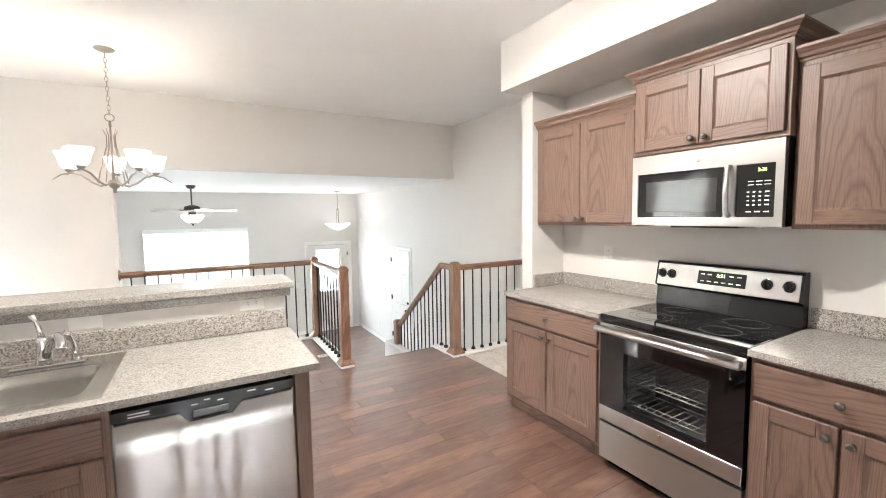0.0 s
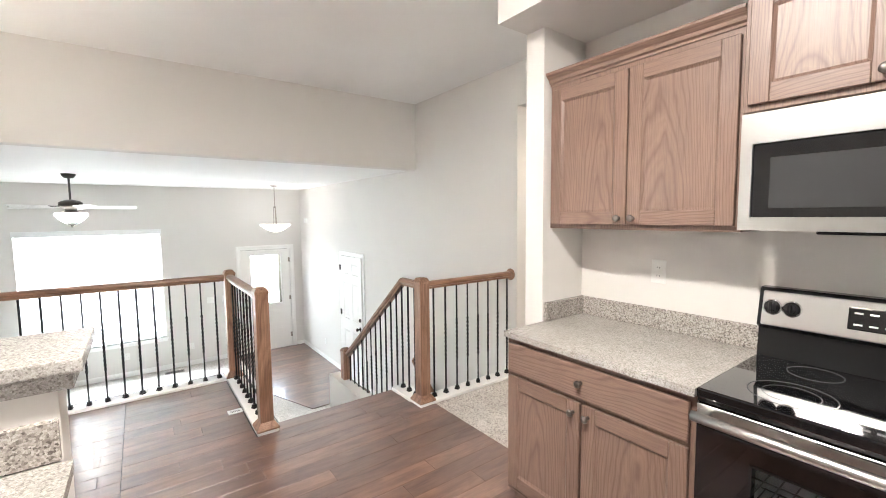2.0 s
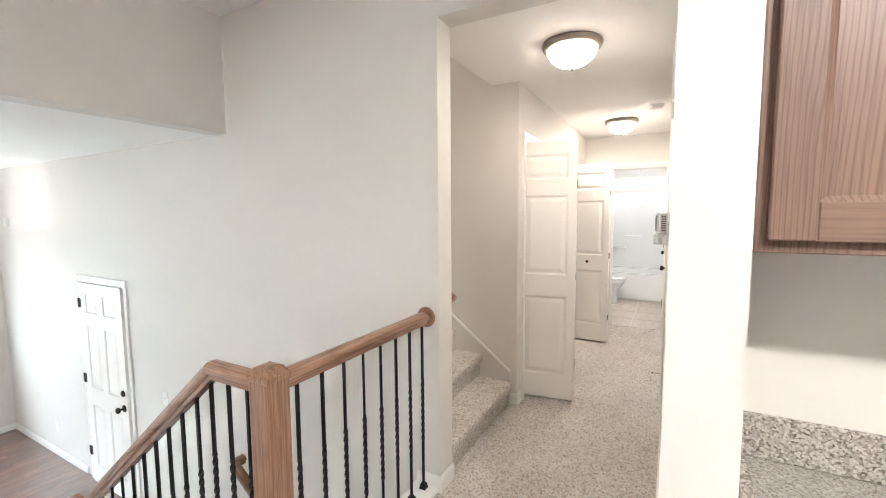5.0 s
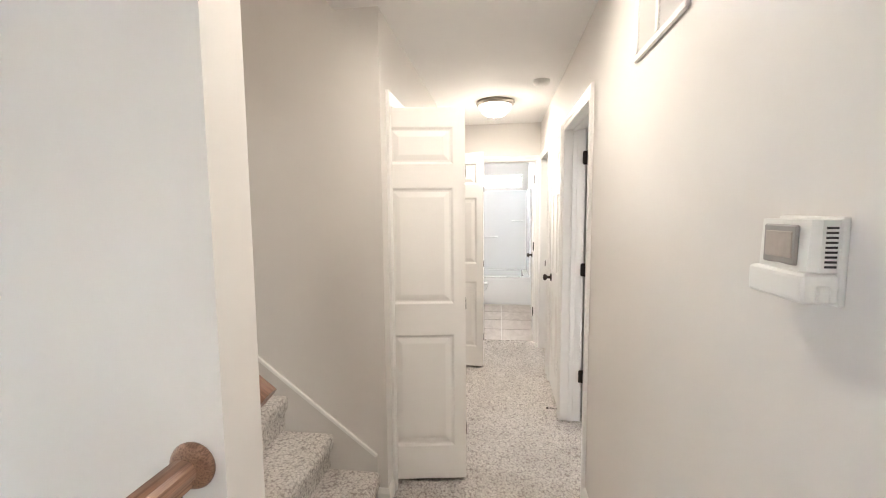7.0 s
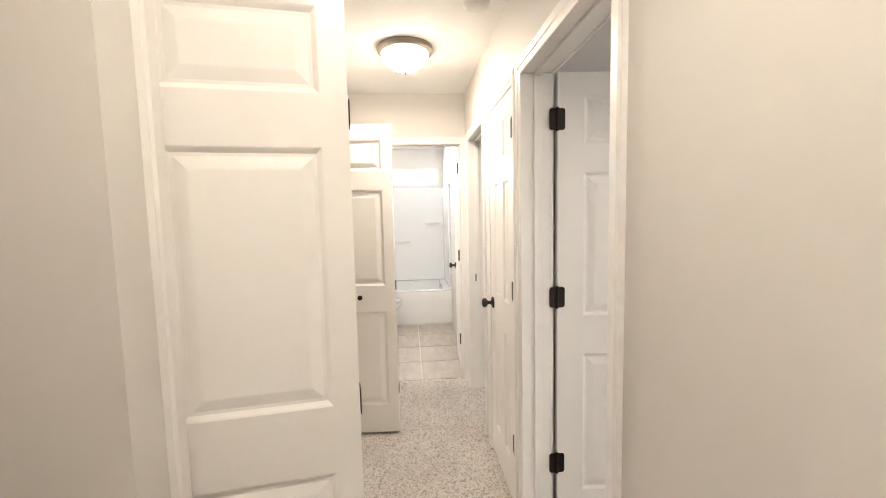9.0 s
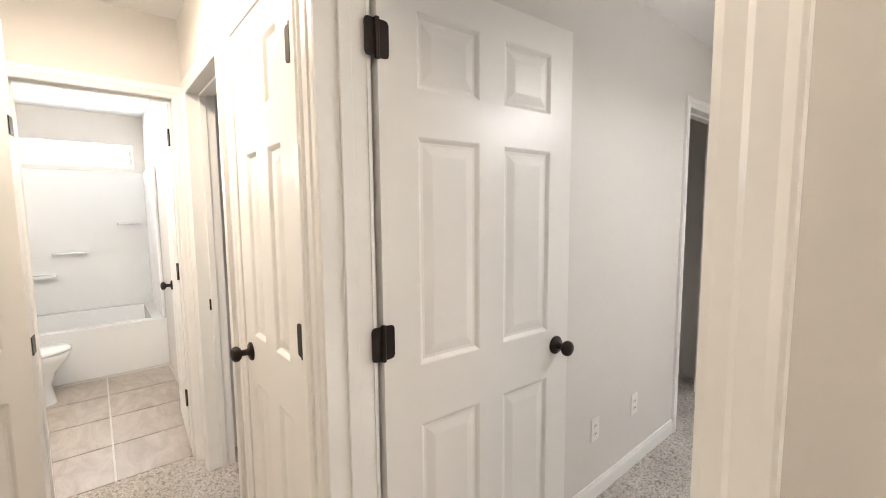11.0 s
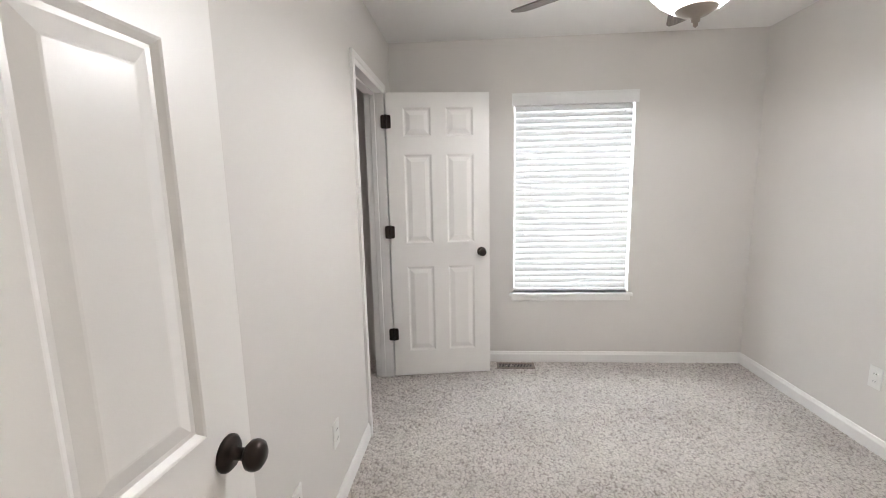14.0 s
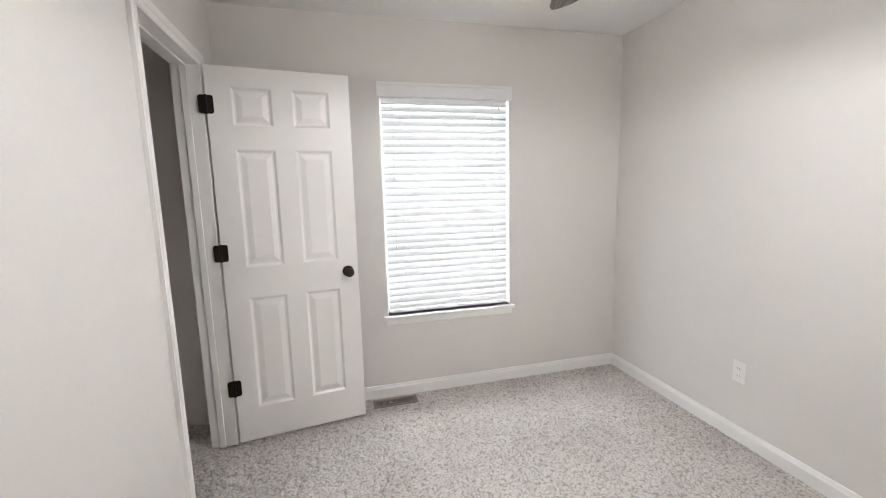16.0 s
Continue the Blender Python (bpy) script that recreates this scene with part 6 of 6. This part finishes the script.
part("case", case, PLASTIC, th)
part("door", box(B(), -0.060, 0.060, -0.044, -0.004, -0.048, -0.0125, 0.007, 3), PLASTIC, th, "flip-down lower cover")
part("screen_bezel", box(B(), -0.034, 0.034, -0.0395, -0.034, -0.006, 0.042, 0.002), GREYP, th, "grey bezel")
part("screen", box(B(), -0.028, 0.028, -0.0405, -0.0385, 0.002, 0.034, 0.001), VINYL, th, "dull beige display")
sl = B()
for i in range(9):
    box(sl, 0.0575, 0.0590, -0.022, -0.010, -0.006 + 0.0055 * i, -0.0035 + 0.0055 * i)
part("vent_slots", sl, DARK, th)
part("latch", box(B(), 0.058, 0.064, -0.03, -0.016, -0.046, -0.026, 0.002), PLASTIC, th)

gr = thing("return_grille", place(4.08, HS, 1.965, "+y"), "white framed return air grille high on the wall", "air grille")
fr = B()
rect_ring(fr, 0, 0.38, 0, 0.30, 0.022, -0.012, -0.0005, 0.003)
box(fr, 0.18, 0.20, -0.012, -0.0005, 0.022, 0.278, 0.002)
part("frame", fr, TRIM, gr)
part("backing", box(B(), 0.022, 0.358, -0.003, -0.0008, 0.022, 0.278), GREYP, gr)
for i in range(22):
    part("slat", box(B(), 0.023, 0.357, -0.0045, -0.0035, -0.006, 0.006), TRIM, gr, at=pose(0, -0.002, 0.03 + 0.0114 * i, 35, 0, 0))

sd = thing("smoke_detector", pose(5.82, 3.02, HC), "round white smoke detector on the ceiling", "smoke detector")
part("base", lathe(B(), [(0, 0), (0.062, 0), (0.062, -0.010), (0, -0.010)], 28), PLASTIC, sd)
part("cover", lathe(B(), [(0.062, -0.011), (0.058, -0.024), (0.046, -0.034), (0.02, -0.036), (0, -0.036)], 28), PLASTIC, sd, smooth=True)


def register(m, w, d, mat, label):
    g = thing("floor_register", m, label, "floor register", "floor registers")
    f = B()
    cells(f, [0, 0.018, w - 0.018, w], [0, 0.018, d - 0.018, d], [0.0, 0.006], lambda i, j, k: not (i == 1 and j == 1))
    part("frame", f, mat, g)
    part("well", box(B(), 0.018, w - 0.018, 0.018, d - 0.018, 0.0002, 0.001), DARK, g)
    n = int((w - 0.036) / 0.0115)
    me = finish(box(B(), -0.002, 0.002, 0.018, d - 0.018, 0.001, 0.005), "louvre", mat)
    for i in range(n):
        part("louvre", me, None, g, at=pose(0.018 + 0.0115 * (i + 0.5), 0, 0))
    return g


BROWN = paint("register_brown", (0.24, 0.195, 0.165), 0.4, 0.0)
register(pose(4.575, -0.455, 0.001), 0.29, 0.10, BROWN, "brown metal floor register in the carpet")
register(pose(1.14, 4.70, 0.0015), 0.10, 0.07, PLASTIC, "small white plate on the floorboards")
register(pose(0.9, 9.75, LF + 0.001), 0.29, 0.12, BROWN, "brown metal floor register in the carpet")
for i, y in enumerate((8.62, 8.95)):
    register(pose(LW - 0.10, y, LF + 0.002, 0, 0, 90), 0.25, 0.08, TRIM, "white floor register along the wall")
ch = thing("door_chime", place(LW, 9.70, 1.42, "-x"), "small white door chime box on the wall", "door chime")
part("box", box(B(), -0.05, 0.05, -0.03, 0, -0.05, 0.05, 0.006, 2), PLASTIC, ch)
ds = thing("door_stop", pose(5.60, HS + 0.015, 0.06), "dark spring door stop on the baseboard", "door stop")
part("spring", tube(B(), [(0.0045 * math.cos(k * 0.9), 0.002 + 0.07 * k / 60, 0.0045 * math.sin(k * 0.9)) for k in range(61)], 0.0012, 6), BRONZE, ds, smooth=True)
part("tip", lathe(B(), [(0, 0), (0.007, 0), (0.007, 0.012), (0, 0.013)], 12, pose(0, 0.07, 0, -90, 0, 0)), BRONZE, ds)

# ---- bathroom ----
tub = thing("bathtub", pose(0, 0, 0), "white acrylic bathtub with a moulded surround", "bathtub")
ap = B()
cells(ap, [9.24, 9.34, 10.1, 10.195], [2.822, 2.93, 4.24, 4.358], [0.0, 0.10, 0.44], lambda i, j, k: k == 0 or not (i == 1 and j == 1))
es = [e for e in ap.edges if e.is_manifold and e.calc_face_angle() > 1.0]
bmesh.ops.bevel(ap, geom=es, offset=0.02, segments=3, affect="EDGES")
part("basin", ap, TUBW, tub, smooth=False)
for q in ((10.165, 10.198, 2.822, 4.358), (9.28, 10.164, 2.822, 2.85), (9.28, 10.164, 4.33, 4.358)):
    part("surround_panel", box(B(), *q, 0.442, 1.85, 0.01, 2), TUBW, tub, "white moulded wall panel")
part("shelf", box(B(), 10.09, 10.164, 3.35, 3.62, 1.02, 1.04, 0.008, 2), TUBW, tub)
part("shelf", box(B(), 10.07, 10.164, 2.9, 3.1, 1.30, 1.32, 0.008, 2), TUBW, tub)
part("shelf", box(B(), 10.07, 10.164, 3.6, 3.9, 0.80, 0.83, 0.008, 2), TUBW, tub)
to = thing("toilet", place(8.86, 4.355, 0, "-y"), "white porcelain toilet beside the tub", "toilet")
PORC = TUBW
part("tank", box(B(), -0.22, 0.22, -0.19, -0.01, 0.38, 0.74, 0.02, 3), PORC, to)
part("tank_lid", box(B(), -0.23, 0.23, -0.205, -0.005, 0.741, 0.775, 0.012, 3), PORC, to)
bw = B()
m = Matrix.Translation((0, -0.61, 0)) @ Matrix.Diagonal((1, 1.42, 1, 1))
lathe(bw, [(0.11, 0), (0.105, 0.05), (0.095, 0.15), (0.12, 0.24), (0.17, 0.33), (0.185, 0.385), (0.175, 0.39), (0.14, 0.36), (0.1, 0.28), (0, 0.24)], 32, m)
part("bowl", bw, PORC, to, smooth=True)
part("seat", lathe(B(), [(0.0, 0.425), (0.17, 0.422), (0.188, 0.41), (0.186, 0.393), (0, 0.393)], 32, m), PORC, to, smooth=True)
part("pedestal", box(B(), -0.1, 0.1, -0.56, -0.02, 0.0, 0.379, 0.02, 2), PORC, to)

# ---- floor boards, tiles and entry floor ----
def board_mesh(length, w=0.127):
    return finish(box(B(), -length / 2, length / 2, -w / 2 + 0.0006, w / 2 - 0.0006, -0.012, 0.0, 0.0007), "board", PLANK)


def lay_boards(parent, x0, x1, y0, y1, z, seed, w=0.127, skip=None):
    rnd = random.Random(seed)
    meshes = {}
    y = y0 + w / 2
    while y - w / 2 < y1 - 0.004:
        ww = min(w, y1 - (y - w / 2))
        x = x0
        first = True
        while x < x1 - 0.01:
            L = rnd.choice((0.45, 0.6, 0.75, 0.9, 1.05, 1.2))
            if first:
                L *= rnd.uniform(0.4, 1.0)
                first = False
            if x + L > x1 - 0.25:
                L = x1 - x
            L = round(L, 2) if x + L < x1 else x1 - x
            key = (round(L, 3), round(ww, 3))
            if key not in meshes:
                meshes[key] = board_mesh(L - 0.0012, ww)
            part("board", meshes[key], None, parent, at=pose(x + L / 2, y - (w - ww) / 2, z + rnd.uniform(-0.0006, 0.0002)))
            x += L
        y += w


kf = thing("floor_kitchen", pose(0, 0, 0), "dark brown hand-scraped hardwood boards", "floor", kind="structure")
lay_boards(kf, 0.51, 2.497, -0.6, 4.24, 0.0, 3)
lay_boards(kf, 0.51, 1.24, 4.24, HY + 0.01, 0.0, 5)
lay_boards(kf, 1.385, 2.345, 4.24, 4.365, 0.0, 6)
back = B()
for x0, x1, y0, y1 in ((XW, 0.508, YS, HY + 0.01), (0.508, 2.497, YS, -0.602)):
    yy = y0
    r = random.Random(9)
    while yy < y1 - 0.01:
        xx = x0
        while xx < x1 - 0.01:
            L = min(r.choice((0.6, 0.9, 1.2)), x1 - xx)
            box(back, xx + 0.0006, xx + L - 0.0006, yy + 0.0006, min(yy + 0.127, y1) - 0.0006, -0.0115, 0.0, 0.0)
            xx += L
        yy += 0.127
part("boards_beyond", back, PLANK, kf, "dark brown hardwood boards")
kf.children[-1]["kind"] = "stuff"

ef = thing("floor_entry", pose(0, 0, 0), "dark brown hardwood boards inside the front door", "floor", kind="structure")
lay_boards(ef, 2.10, LW - 0.002, 7.95, FY - 0.002, LF + 0.012, 11)
n = 8
for i in range(n):
    y0, y1 = 6.93 + 0.1275 * i, 6.93 + 0.1275 * (i + 1)
    x0 = 2.50 - (2.50 - 2.10) * (y0 - 6.93) / 1.02
    x1 = 2.50 - (2.50 - 2.10) * (y1 - 6.93) / 1.02
    for xa, xb, sl_ in ((None, 2.95, True), (2.95, LW - 0.002, False)):
        bm = B()
        pts = [(x0 if sl_ else xa, y0 + 0.0006), (xb - 0.0006, y0 + 0.0006), (xb - 0.0006, y1 - 0.0006), (x1 if sl_ else xa, y1 - 0.0006)]
        u = [bm.verts.new((p, q, LF + 0.012)) for p, q in pts]
        l = [bm.verts.new((p, q, LF + 0.001)) for p, q in pts]
        bm.faces.new(u), bm.faces.new(l[::-1])
        for k in range(4):
            bm.faces.new((u[k], u[(k + 1) % 4], l[(k + 1) % 4], l[k]))
        part("board", bm, PLANK, ef)
bt = thing("floor_bath", pose(0, 0, 0), "grey-brown stone-look bathroom floor tiles", "floor", kind="structure")
tm = finish(box(B(), -0.2235, 0.2235, -0.2235, 0.2235, -0.006, 0.0, 0.001), "tile", VINYL)
for i in range(6):
    for j in range(6):
        x, y = 7.36 + 0.23 + 0.457 * i, 2.83 + 0.23 + 0.457 * j
        if x < 9.25 and y < 4.5:
            part("tile", tm, None, bt, at=pose(x, y, 0.0))
